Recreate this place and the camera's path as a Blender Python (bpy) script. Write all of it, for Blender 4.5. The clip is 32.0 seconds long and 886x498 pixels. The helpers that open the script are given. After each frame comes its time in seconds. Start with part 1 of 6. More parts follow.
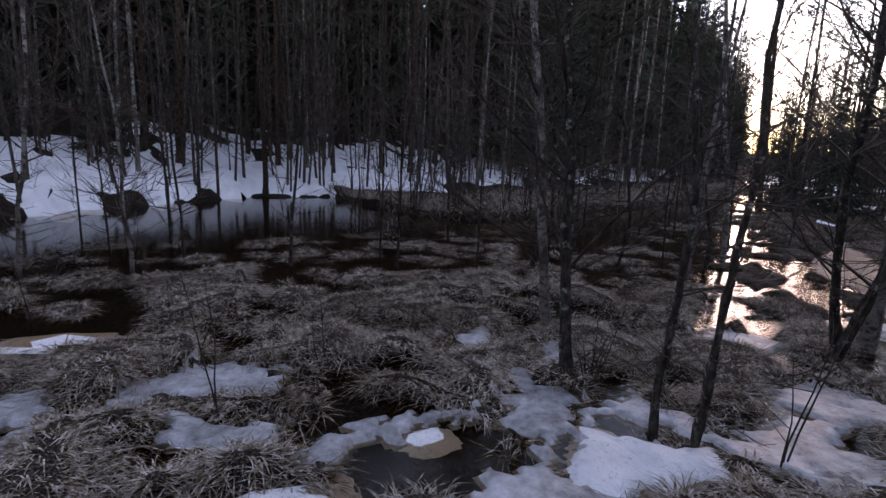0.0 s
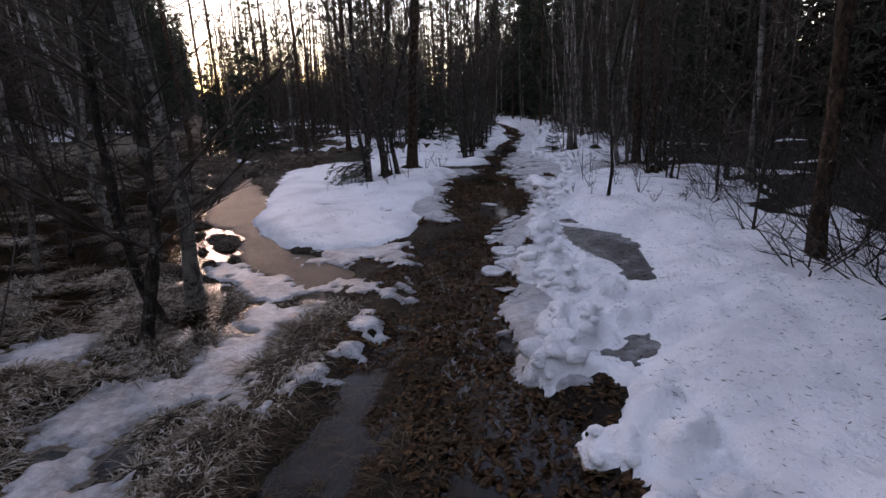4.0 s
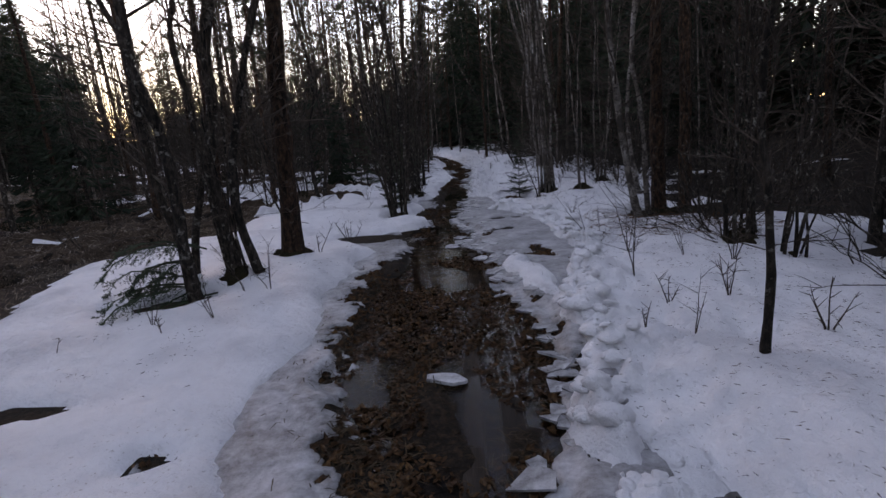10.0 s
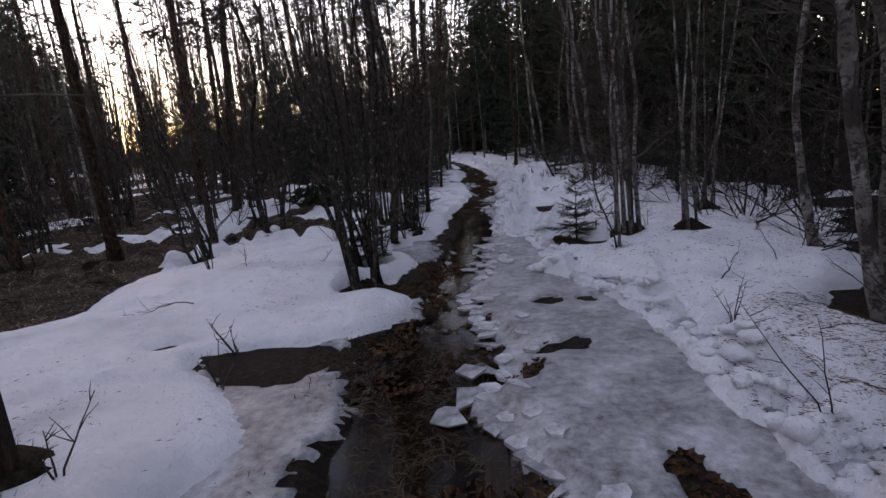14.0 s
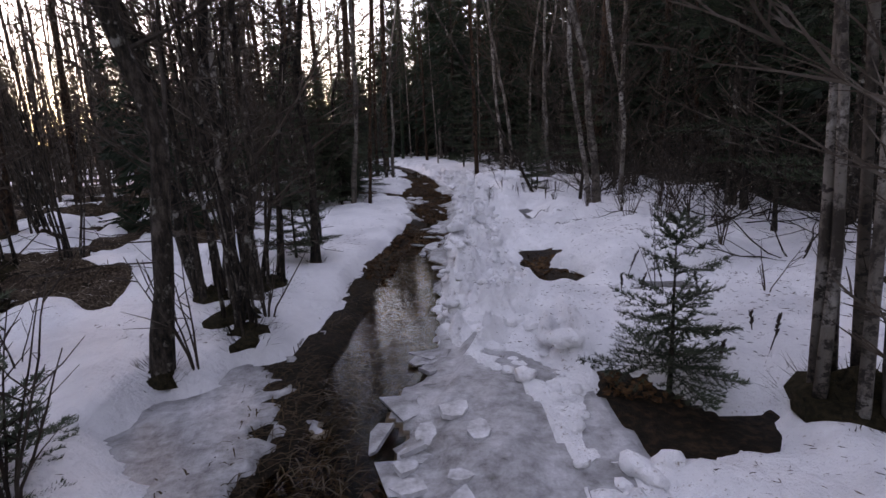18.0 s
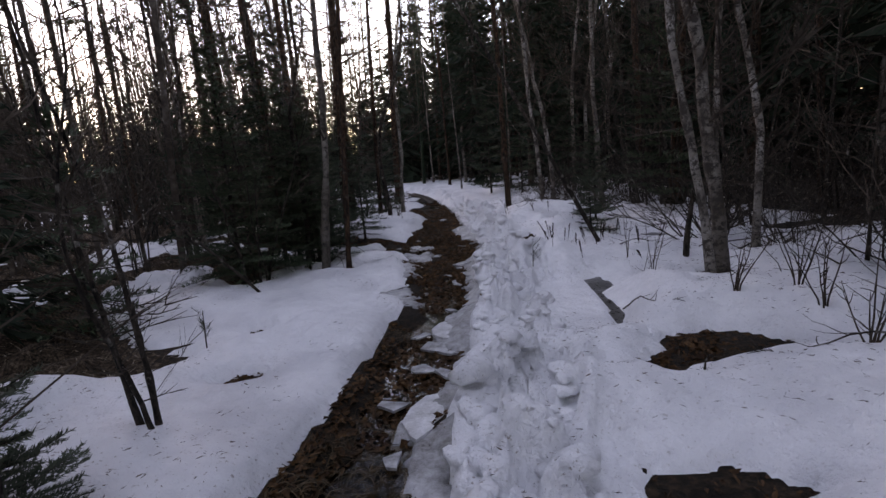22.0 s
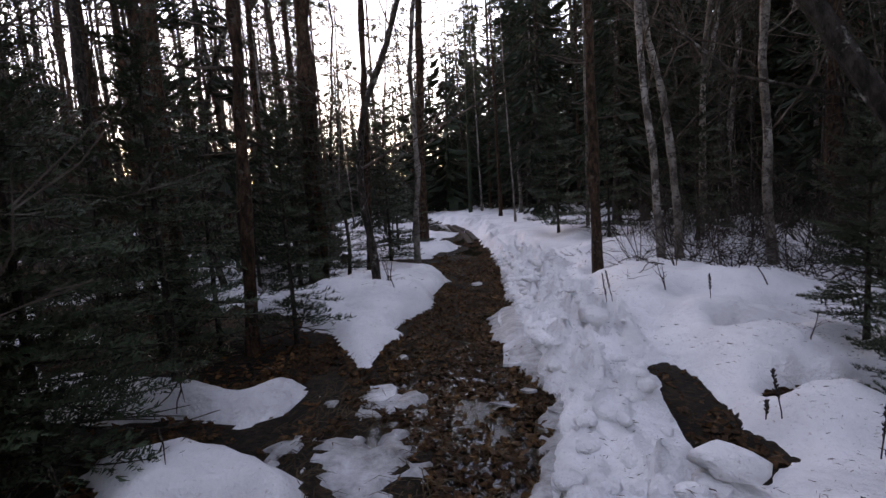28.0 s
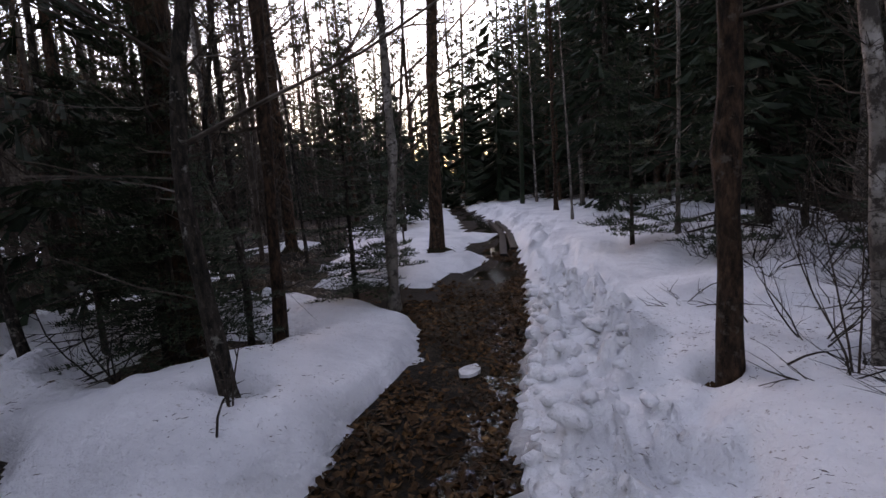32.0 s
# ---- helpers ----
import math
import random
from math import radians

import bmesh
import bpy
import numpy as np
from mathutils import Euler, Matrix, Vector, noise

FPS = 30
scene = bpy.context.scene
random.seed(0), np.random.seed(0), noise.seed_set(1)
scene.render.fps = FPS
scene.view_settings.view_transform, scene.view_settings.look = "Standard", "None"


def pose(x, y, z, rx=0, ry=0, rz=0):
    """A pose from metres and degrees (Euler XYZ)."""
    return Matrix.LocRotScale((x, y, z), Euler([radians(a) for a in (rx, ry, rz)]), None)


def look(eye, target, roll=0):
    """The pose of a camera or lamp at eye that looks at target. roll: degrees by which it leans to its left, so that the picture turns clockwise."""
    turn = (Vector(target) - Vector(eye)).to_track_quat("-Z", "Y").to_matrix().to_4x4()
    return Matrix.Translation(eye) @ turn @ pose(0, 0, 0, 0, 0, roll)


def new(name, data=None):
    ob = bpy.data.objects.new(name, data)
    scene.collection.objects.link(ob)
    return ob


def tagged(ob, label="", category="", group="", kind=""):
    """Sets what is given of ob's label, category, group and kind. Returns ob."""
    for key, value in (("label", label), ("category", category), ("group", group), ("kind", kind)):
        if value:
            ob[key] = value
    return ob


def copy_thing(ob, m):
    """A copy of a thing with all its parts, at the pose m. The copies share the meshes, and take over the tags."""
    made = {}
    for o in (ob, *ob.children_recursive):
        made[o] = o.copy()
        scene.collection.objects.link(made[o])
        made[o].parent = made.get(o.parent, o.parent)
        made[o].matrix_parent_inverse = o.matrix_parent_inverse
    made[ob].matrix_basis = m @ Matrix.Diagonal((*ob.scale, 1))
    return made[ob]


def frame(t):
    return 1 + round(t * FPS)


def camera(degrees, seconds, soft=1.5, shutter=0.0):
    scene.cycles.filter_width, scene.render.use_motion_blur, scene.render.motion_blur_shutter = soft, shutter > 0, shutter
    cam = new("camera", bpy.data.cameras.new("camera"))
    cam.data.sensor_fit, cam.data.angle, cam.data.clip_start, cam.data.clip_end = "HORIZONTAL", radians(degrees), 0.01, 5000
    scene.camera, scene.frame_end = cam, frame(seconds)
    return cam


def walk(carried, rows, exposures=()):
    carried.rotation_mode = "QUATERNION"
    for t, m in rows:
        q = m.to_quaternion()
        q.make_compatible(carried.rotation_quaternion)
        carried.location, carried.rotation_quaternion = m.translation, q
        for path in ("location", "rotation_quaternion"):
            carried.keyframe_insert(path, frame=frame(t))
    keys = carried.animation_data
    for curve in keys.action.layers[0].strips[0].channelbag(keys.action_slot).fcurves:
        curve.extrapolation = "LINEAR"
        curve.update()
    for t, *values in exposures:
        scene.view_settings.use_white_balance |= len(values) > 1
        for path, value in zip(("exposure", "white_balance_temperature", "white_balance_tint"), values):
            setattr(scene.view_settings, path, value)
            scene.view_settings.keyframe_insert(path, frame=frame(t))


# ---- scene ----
cam = camera(81.9, 32.0)
METRES, EYE, TILT, LEAN, TURN = 27.3, 1.7, 0.0, 0.0, 68.0
ROWS = [
    (0.0, 0.0056, 0.0041, -0.0044, -4.45, -11.08, -2.68),
    (0.5, 0.0058, 0.0040, -0.0042, -4.04, -11.15, -2.84),
    (1.0, 0.0135, 0.0051, -0.0055, -7.55, -11.19, -1.29),
    (1.5, 0.0236, 0.0060, -0.0067, -14.82, -11.37, -0.92),
    (2.0, 0.0338, 0.0070, -0.0080, -33.75, -12.49, -0.83),
    (2.5, 0.0397, 0.0068, -0.0051, -51.43, -14.07, -2.02),
    (3.0, 0.0535, 0.0042, -0.0045, -59.75, -15.87, 1.42),
    (3.5, 0.0632, 0.0024, -0.0029, -59.11, -16.41, 1.53),
    (5.5, 0.1089, 0.0221, -0.0055, -57.02, -14.3, 0.74),
    (6.0, 0.1206, 0.0295, -0.0056, -57.27, -14.35, -0.29),
    (6.5, 0.1336, 0.0344, -0.0053, -57.18, -14.67, 1.4),
    (7.0, 0.146, 0.0429, -0.0064, -59.45, -14.63, 2.17),
    (7.5, 0.1601, 0.0514, -0.0069, -63.39, -14.17, 3.58),
    (8.0, 0.175, 0.0564, -0.0056, -65.19, -14.07, 3.92),
    (8.5, 0.1886, 0.0675, -0.0063, -65.7, -13.52, 4.17),
    (9.0, 0.2059, 0.0764, -0.0067, -64.97, -13.91, 4.55),
    (9.5, 0.2219, 0.0825, -0.0063, -65.14, -13.97, 4.7),
    (10.0, 0.2396, 0.091, -0.0064, -65.53, -13.03, 4.29),
    (10.5, 0.2575, 0.0969, -0.0065, -66.21, -13.27, 5.24),
    (11.0, 0.2767, 0.1049, -0.0068, -67.46, -13.39, 4.55),
    (11.5, 0.2943, 0.1103, -0.0068, -68.86, -12.94, 4.18),
    (12.0, 0.3121, 0.1184, -0.008, -69.25, -12.19, 3.87),
    (12.5, 0.3297, 0.1249, -0.0087, -70.11, -11.82, 3.44),
    (13.0, 0.3482, 0.1327, -0.009, -67.66, -12.0, 3.02),
    (13.5, 0.3662, 0.1409, -0.0091, -66.73, -12.25, 2.83),
    (14.0, 0.3828, 0.147, -0.0085, -62.68, -12.41, 4.85),
    (14.5, 0.399, 0.1553, -0.0093, -61.7, -12.27, 4.89),
    (16.5, 0.4884, 0.1916, -0.017, -65.93, -13.27, 5.79),
    (17.0, 0.5034, 0.1972, -0.0171, -66.92, -12.26, 4.37),
    (17.5, 0.5156, 0.2002, -0.0175, -66.58, -13.28, 3.56),
    (18.0, 0.5316, 0.2051, -0.0176, -67.43, -12.09, 2.81),
    (18.5, 0.548, 0.2082, -0.0182, -67.8, -11.45, 3.53),
    (19.0, 0.5633, 0.2128, -0.0162, -65.23, -11.52, 2.57),
    (19.5, 0.5781, 0.2165, -0.0149, -64.93, -10.15, 2.36),
    (20.0, 0.5913, 0.2203, -0.0142, -62.45, -8.6, 3.47),
    (20.5, 0.6036, 0.2267, -0.0149, -60.86, -9.02, 5.09),
    (21.0, 0.6185, 0.2329, -0.0157, -61.52, -9.96, 5.51),
    (21.5, 0.6313, 0.2391, -0.0146, -61.57, -10.1, 5.25),
    (22.0, 0.6472, 0.2463, -0.015, -64.34, -9.72, 5.2),
    (22.5, 0.6616, 0.2504, -0.0147, -65.21, -9.47, 6.17),
    (23.0, 0.6772, 0.2574, -0.0141, -64.45, -6.64, 4.24),
    (23.5, 0.692, 0.263, -0.0152, -62.88, -6.38, 3.93),
    (24.0, 0.7066, 0.2696, -0.0153, -58.62, -7.35, 4.82),
    (24.5, 0.7193, 0.2745, -0.0149, -56.44, -7.07, 4.84),
    (25.0, 0.7303, 0.2787, -0.0152, -54.69, -7.27, 4.82),
    (25.5, 0.7455, 0.2819, -0.0158, -55.43, -6.64, 5.79),
    (27.5, 0.7962, 0.3095, -0.0168, -56.48, -5.62, 3.2),
    (28.0, 0.8116, 0.3161, -0.0184, -58.07, -6.36, 3.78),
    (28.5, 0.8267, 0.3216, -0.0187, -58.13, -8.23, 3.45),
    (29.0, 0.8414, 0.3277, -0.0182, -58.56, -7.73, 3.2),
    (29.5, 0.8542, 0.3311, -0.0188, -59.9, -7.74, 3.12),
    (30.0, 0.8655, 0.3349, -0.0189, -60.39, -8.24, 2.54),
    (30.5, 0.8757, 0.3377, -0.0183, -59.63, -8.6, 3.38),
    (31.0, 0.8948, 0.3421, -0.0186, -58.01, -7.81, 4.03),
    (31.5, 0.906, 0.3481, -0.0169, -53.68, -8.62, 4.94),
    (32.0, 0.9239, 0.3578, -0.0169, -50.97, -7.47, 4.01),
]
EXPOSURES = [(0.0, 2.6, 9300, 42), (2.0, 2.6, 9500, 42), (3.5, 2.5, 10000, 41), (6.0, 2.45, 10300, 41), (8.0, 2.25, 10400, 40), (14.0, 2.4, 10900, 42), (18.0, 2.95, 11500, 45), (21.0, 2.8, 11400, 43), (24.0, 2.55, 11100, 41), (28.0, 3.03, 11200, 42), (30.0, 3.0, 11200, 41), (32.0, 2.85, 11200, 42)]
walk(cam, [(t, pose(0, 0, EYE, TILT, LEAN, TURN) @ pose(METRES * x, METRES * y, METRES * z, 90 + pitch, roll, yaw)) for t, x, y, z, yaw, pitch, roll in ROWS], EXPOSURES)

# ---- light: dusk, the sun just gone behind the trees up the stream ----
SUN_AZ, SUN_EL = radians(33), radians(10.0)          # azimuth from +y towards -x
world = bpy.data.worlds.new("world")
scene.world = world
world.use_nodes = True
wn, wl_ = world.node_tree.nodes, world.node_tree.links
sky = wn.new("ShaderNodeTexSky")
sky.sky_type, sky.sun_disc = "NISHITA", False
sky.sun_elevation, sky.sun_rotation = SUN_EL, -SUN_AZ
sky.air_density, sky.dust_density, sky.ozone_density = 1.0, 0.03, 2.0
bg = wn["Background"]
bg.inputs["Strength"].default_value = 0.15
wl_.new(sky.outputs["Color"], bg.inputs["Color"])
sun = new("sun", bpy.data.lights.new("sun", "SUN"))
sun.data.energy, sun.data.angle, sun.data.color = 0.28, radians(25), (1.0, 0.84, 0.72)
sun.matrix_world = look((0, 0, 0), (math.sin(SUN_AZ), -math.cos(SUN_AZ), -math.tan(SUN_EL)))


# ---- materials ----
def material(name, rough=0.8, spec=0.3):
    m = bpy.data.materials.new(name)
    m.use_nodes = True
    b = m.node_tree.nodes["Principled BSDF"]
    b.inputs["Roughness"].default_value = rough
    b.inputs["Specular IOR Level"].default_value = spec
    return m, m.node_tree, b


def node(nt, kind, **kw):
    n = nt.nodes.new("ShaderNode" + kind)
    for k, v in kw.items():
        n.inputs[k.replace("_", " ")].default_value = v
    return n


def coords(nt, scale=(1, 1, 1)):
    c, m = nt.nodes.new("ShaderNodeTexCoord"), nt.nodes.new("ShaderNodeMapping")
    m.inputs["Scale"].default_value = scale
    nt.links.new(c.outputs["Object"], m.inputs["Vector"])
    return m.outputs["Vector"]


def noisy(nt, vec, scale, detail=5.0, rough=0.6):
    n = node(nt, "TexNoise", Scale=scale, Detail=detail, Roughness=rough)
    nt.links.new(vec, n.inputs["Vector"])
    return n.outputs["Fac"]


def ramp(nt, fac, stops):
    r = nt.nodes.new("ShaderNodeValToRGB")
    els = r.color_ramp.elements
    while len(els) < len(stops):
        els.new(0.5)
    for e, (p, c) in zip(els, stops):
        e.position, e.color = p, (*c, 1)
    nt.links.new(fac, r.inputs["Fac"])
    return r.outputs["Color"]


def blend(nt, fac, a, b, mode="MIX"):
    m = nt.nodes.new("ShaderNodeMix")
    m.data_type, m.blend_type = "RGBA", mode
    for sock, v in ((m.inputs["Factor"], fac), (m.inputs["A"], a), (m.inputs["B"], b)):
        if isinstance(v, (int, float)):
            sock.default_value = v
        elif isinstance(v, tuple):
            sock.default_value = (*v, 1)
        else:
            nt.links.new(v, sock)
    return m.outputs["Result"]


def relief(nt, b, fac, strength, distance):
    n = node(nt, "Bump", Strength=strength, Distance=distance)
    nt.links.new(fac, n.inputs["Height"])
    nt.links.new(n.outputs["Normal"], b.inputs["Normal"])


def two_scale(name, stops, fine, coarse, dark=(0.5, 0.5, 0.5), rough=0.85, spec=0.25, bump=0.5, dist=0.01, stretch=(1, 1, 1), rand=0.0):
    """A surface with fine grain from the stops, mottled by a coarse stain."""
    m, nt, b = material(name, rough, spec)
    v = coords(nt, stretch)
    f = noisy(nt, v, fine, 6.0, 0.65)
    col = ramp(nt, f, stops)
    stain = ramp(nt, noisy(nt, v, coarse, 4.0), [(0.35, dark), (0.65, (1, 1, 1))])
    col = blend(nt, 1.0, col, stain, "MULTIPLY")
    if rand:
        oi = nt.nodes.new("ShaderNodeObjectInfo")
        col = blend(nt, 1.0, col, ramp(nt, oi.outputs["Random"], [(0.0, (1 - rand,) * 3), (1.0, (1 + rand * 0.4,) * 3)]), "MULTIPLY")
    nt.links.new(col, b.inputs["Base Color"])
    if bump:
        relief(nt, b, f, bump, dist)
    return m


M_SOIL = two_scale("soil_litter", [(0.28, (0.005, 0.0033, 0.002)), (0.5, (0.017, 0.0105, 0.006)), (0.75, (0.075, 0.044, 0.024))], 26, 2.2, (0.4, 0.38, 0.36), 0.8, 0.15, 0.9, 0.02)
M_DARKTWIG = two_scale("dark_stalk", [(0.3, (0.022, 0.017, 0.014)), (0.7, (0.07, 0.055, 0.045))], 30, 3, (0.6, 0.6, 0.6), 0.85, 0.2, 0.0)
M_GRASS = two_scale("frosted_dead_grass", [(0.36, (0.06, 0.037, 0.02)), (0.5, (0.27, 0.212, 0.155)), (0.64, (0.68, 0.62, 0.57))], 24, 0.9, (0.45, 0.4, 0.35), 0.85, 0.2, 0.0)
M_BRIGHTLEAF = two_scale("orange_brown_leaf", [(0.3, (0.05, 0.022, 0.009)), (0.5, (0.15, 0.068, 0.026)), (0.7, (0.3, 0.15, 0.065))], 22, 2.5, (0.45, 0.42, 0.4), 0.7, 0.15, 0.0)
M_WETGRASS = two_scale("wet_brown_grass", [(0.3, (0.016, 0.01, 0.005)), (0.7, (0.12, 0.077, 0.04))], 8, 1.2, (0.5, 0.48, 0.43), 0.7, 0.2, 0.0)
M_BROWNTURF = two_scale("brown_turf", [(0.34, (0.014, 0.009, 0.006)), (0.5, (0.07, 0.046, 0.03)), (0.66, (0.2, 0.15, 0.11))], 48, 2.6, (0.5, 0.46, 0.42), 0.9, 0.15, 1.0, 0.03)
M_TURF = two_scale("frosted_turf", [(0.36, (0.007, 0.005, 0.003)), (0.5, (0.045, 0.031, 0.02)), (0.68, (0.26, 0.215, 0.175))], 70, 2.6, (0.5, 0.46, 0.42), 0.9, 0.15, 1.0, 0.03, (1, 1, 1))
M_LEAF = two_scale("dead_leaf", [(0.3, (0.02, 0.0095, 0.005)), (0.5, (0.08, 0.038, 0.017)), (0.7, (0.2, 0.1, 0.042))], 22, 2.5, (0.4, 0.36, 0.33), 0.7, 0.15, 0.0)
M_TWIG = two_scale("frosted_twig_bark", [(0.3, (0.03, 0.021, 0.016)), (0.5, (0.085, 0.064, 0.051)), (0.7, (0.2, 0.172, 0.15))], 6, 0.8, (0.5, 0.48, 0.46), 0.85, 0.2, 0.3, 0.003, rand=0.3)
M_NEEDLE = two_scale("spruce_needles", [(0.3, (0.022, 0.042, 0.022)), (0.7, (0.075, 0.12, 0.066))], 5, 0.8, (0.55, 0.55, 0.55), 0.7, 0.25, 0.0, rand=0.3)
# darker copy of the spruce needles, with the far woods' shade in its colour
M_SHADEDNEEDLE = two_scale("shaded_far_needles", [(0.3, (0.008, 0.016, 0.009)), (0.7, (0.028, 0.05, 0.027))], 5, 0.8, (0.55, 0.55, 0.55), 0.7, 0.2, 0.0)
M_FROSTNEEDLE = two_scale("young_spruce_needles", [(0.3, (0.02, 0.036, 0.02)), (0.7, (0.075, 0.11, 0.065))], 9, 1.5, (0.6, 0.6, 0.6), 0.65, 0.3, 0.0, rand=0.2)
M_PINENEEDLE = two_scale("pine_needles", [(0.3, (0.02, 0.03, 0.017)), (0.7, (0.065, 0.08, 0.045))], 5, 0.8, (0.55, 0.55, 0.55), 0.7, 0.25, 0.0, rand=0.3)
M_PLANK = two_scale("wet_plank", [(0.3, (0.012, 0.008, 0.006)), (0.55, (0.036, 0.025, 0.018)), (0.8, (0.085, 0.065, 0.05))], 14, 1.5, (0.5, 0.48, 0.45), 0.75, 0.25, 0.6, 0.006, (9, 0.6, 4), 0.3)
M_MOSS = two_scale("moss_tussock", [(0.3, (0.012, 0.01, 0.006)), (0.7, (0.055, 0.043, 0.025))], 40, 5, (0.5, 0.5, 0.45), 0.95, 0.1, 1.0, 0.02)


def lichen_bark(name, stops, lichen, fine):
    m, nt, b = material(name, 0.9, 0.2)
    v = coords(nt, (1, 1, 0.4))
    f = noisy(nt, v, fine, 6, 0.7)
    col = ramp(nt, f, stops)
    col = blend(nt, 1.0, col, ramp(nt, noisy(nt, v, 2.0, 4), [(0.35, (0.45, 0.45, 0.43)), (0.65, (1, 1, 1))]), "MULTIPLY")
    spots = ramp(nt, noisy(nt, coords(nt), 13.0, 5, 0.7), [(0.57, (0, 0, 0)), (0.66, (1, 1, 1))])
    col = blend(nt, spots, col, lichen)
    oi = nt.nodes.new("ShaderNodeObjectInfo")
    col = blend(nt, 1.0, col, ramp(nt, oi.outputs["Random"], [(0.0, (0.65,) * 3), (1.0, (1.1,) * 3)]), "MULTIPLY")
    nt.links.new(col, b.inputs["Base Color"])
    relief(nt, b, f, 1.0, 0.025)
    return m


def birch_bark():
    m, nt, b = material("birch_bark", 0.75, 0.3)
    v = coords(nt)
    base = ramp(nt, noisy(nt, v, 2.2, 5, 0.65), [(0.32, (0.1, 0.082, 0.066)), (0.5, (0.24, 0.215, 0.19)), (0.66, (0.5, 0.48, 0.45))])
    oi = nt.nodes.new("ShaderNodeObjectInfo")
    base = blend(nt, 1.0, base, ramp(nt, oi.outputs["Random"], [(0.0, (0.5, 0.47, 0.44)), (1.0, (1.0, 1.0, 1.0))]), "MULTIPLY")
    marks = noisy(nt, coords(nt, (6, 6, 9)), 2.4, 6, 0.75)
    f = ramp(nt, marks, [(0.51, (0, 0, 0)), (0.58, (1, 1, 1))])
    scars = ramp(nt, noisy(nt, coords(nt, (1, 1, 0.7)), 4.5, 6, 0.75), [(0.49, (0, 0, 0)), (0.57, (1, 1, 1))])
    col = blend(nt, f, base, (0.035, 0.028, 0.024))
    col = blend(nt, scars, col, (0.04, 0.032, 0.026))
    nt.links.new(col, b.inputs["Base Color"])
    relief(nt, b, marks, 0.9, 0.012)
    return m


def snow_material():
    m, nt, b = material("old_snow", 0.55, 0.35)
    v = coords(nt)
    lumps, grain = noisy(nt, v, 6.0, 7, 0.62), noisy(nt, v, 70.0, 4, 0.7)
    col = ramp(nt, lumps, [(0.3, (0.8, 0.805, 0.815)), (0.7, (0.92, 0.923, 0.93))])
    specks = ramp(nt, noisy(nt, v, 46.0, 4, 0.6), [(0.62, (1, 1, 1)), (0.7, (0.42, 0.35, 0.3))])
    where = ramp(nt, noisy(nt, v, 0.45, 3), [(0.42, (0, 0, 0)), (0.62, (1, 1, 1))])
    col = blend(nt, where, col, blend(nt, 1.0, col, specks, "MULTIPLY"))
    wet = ramp(nt, noisy(nt, v, 1.5, 6, 0.68), [(0.48, (1, 1, 1)), (0.64, (0.76, 0.765, 0.775))])
    col = blend(nt, 1.0, col, wet, "MULTIPLY")
    nt.links.new(col, b.inputs["Base Color"])
    b.inputs["Subsurface Weight"].default_value = 0.0
    add = nt.nodes.new("ShaderNodeMath")
    add.operation = "MULTIPLY_ADD"
    add.inputs[1].default_value = 0.12
    nt.links.new(grain, add.inputs[0])
    nt.links.new(lumps, add.inputs[2])
    relief(nt, b, add.outputs[0], 1.0, 0.09)
    return m


def ice_material():
    m, nt, b = material("grey_ice", 0.18, 0.5)
    v = coords(nt)
    big, small = noisy(nt, v, 2.4, 6, 0.66), noisy(nt, v, 15.0, 6, 0.7)
    col = ramp(nt, big, [(0.38, (0.05, 0.046, 0.043)), (0.5, (0.2, 0.198, 0.198)), (0.62, (0.44, 0.445, 0.455))])
    col = blend(nt, 0.45, col, ramp(nt, small, [(0.35, (0.14, 0.135, 0.13)), (0.7, (0.78, 0.79, 0.81))]))
    nt.links.new(col, b.inputs["Base Color"])
    r = ramp(nt, small, [(0.3, (0.25, 0.25, 0.25)), (0.7, (0.6, 0.6, 0.6))])
    nt.links.new(r, b.inputs["Roughness"])
    relief(nt, b, small, 0.55, 0.03)
    return m


def slab_material():
    m, nt, b = material("snowy_ice", 0.35, 0.5)
    v = coords(nt)
    big, small = noisy(nt, v, 6.0, 5, 0.6), noisy(nt, v, 45.0, 5, 0.65)
    col = ramp(nt, big, [(0.34, (0.22, 0.215, 0.21)), (0.55, (0.5, 0.505, 0.515)), (0.7, (0.68, 0.69, 0.7))])
    col = blend(nt, 0.3, col, ramp(nt, small, [(0.35, (0.3, 0.3, 0.3)), (0.7, (0.8, 0.8, 0.82))]))
    nt.links.new(col, b.inputs["Base Color"])
    relief(nt, b, small, 0.4, 0.01)
    return m


M_SLAB = slab_material()


def pool_ice_material():
    m, nt, b = material("thin_wet_ice", 0.4, 0.06)
    v = coords(nt)
    n1, n2 = noisy(nt, v, 2.2, 6, 0.65), noisy(nt, v, 42, 5, 0.7)
    nt.links.new(ramp(nt, n1, [(0.35, (0.014, 0.012, 0.0105)), (0.65, (0.044, 0.039, 0.035))]), b.inputs["Base Color"])
    nt.links.new(ramp(nt, n2, [(0.3, (0.22, 0.22, 0.22)), (0.7, (0.5, 0.5, 0.5))]), b.inputs["Roughness"])
    relief(nt, b, n2, 0.8, 0.012)
    return m


def melt_ice_material():
    m, nt, b = material("dark_melt_ice", 0.25, 0.5)
    v = coords(nt)
    n1, n2 = noisy(nt, v, 3.6, 6, 0.65), noisy(nt, v, 26, 4, 0.7)
    nt.links.new(ramp(nt, n1, [(0.4, (0.022, 0.018, 0.014)), (0.56, (0.06, 0.054, 0.05)), (0.7, (0.24, 0.24, 0.245))]), b.inputs["Base Color"])
    nt.links.new(ramp(nt, n2, [(0.3, (0.2, 0.2, 0.2)), (0.7, (0.45, 0.45, 0.45))]), b.inputs["Roughness"])
    relief(nt, b, n2, 0.1, 0.006)
    return m


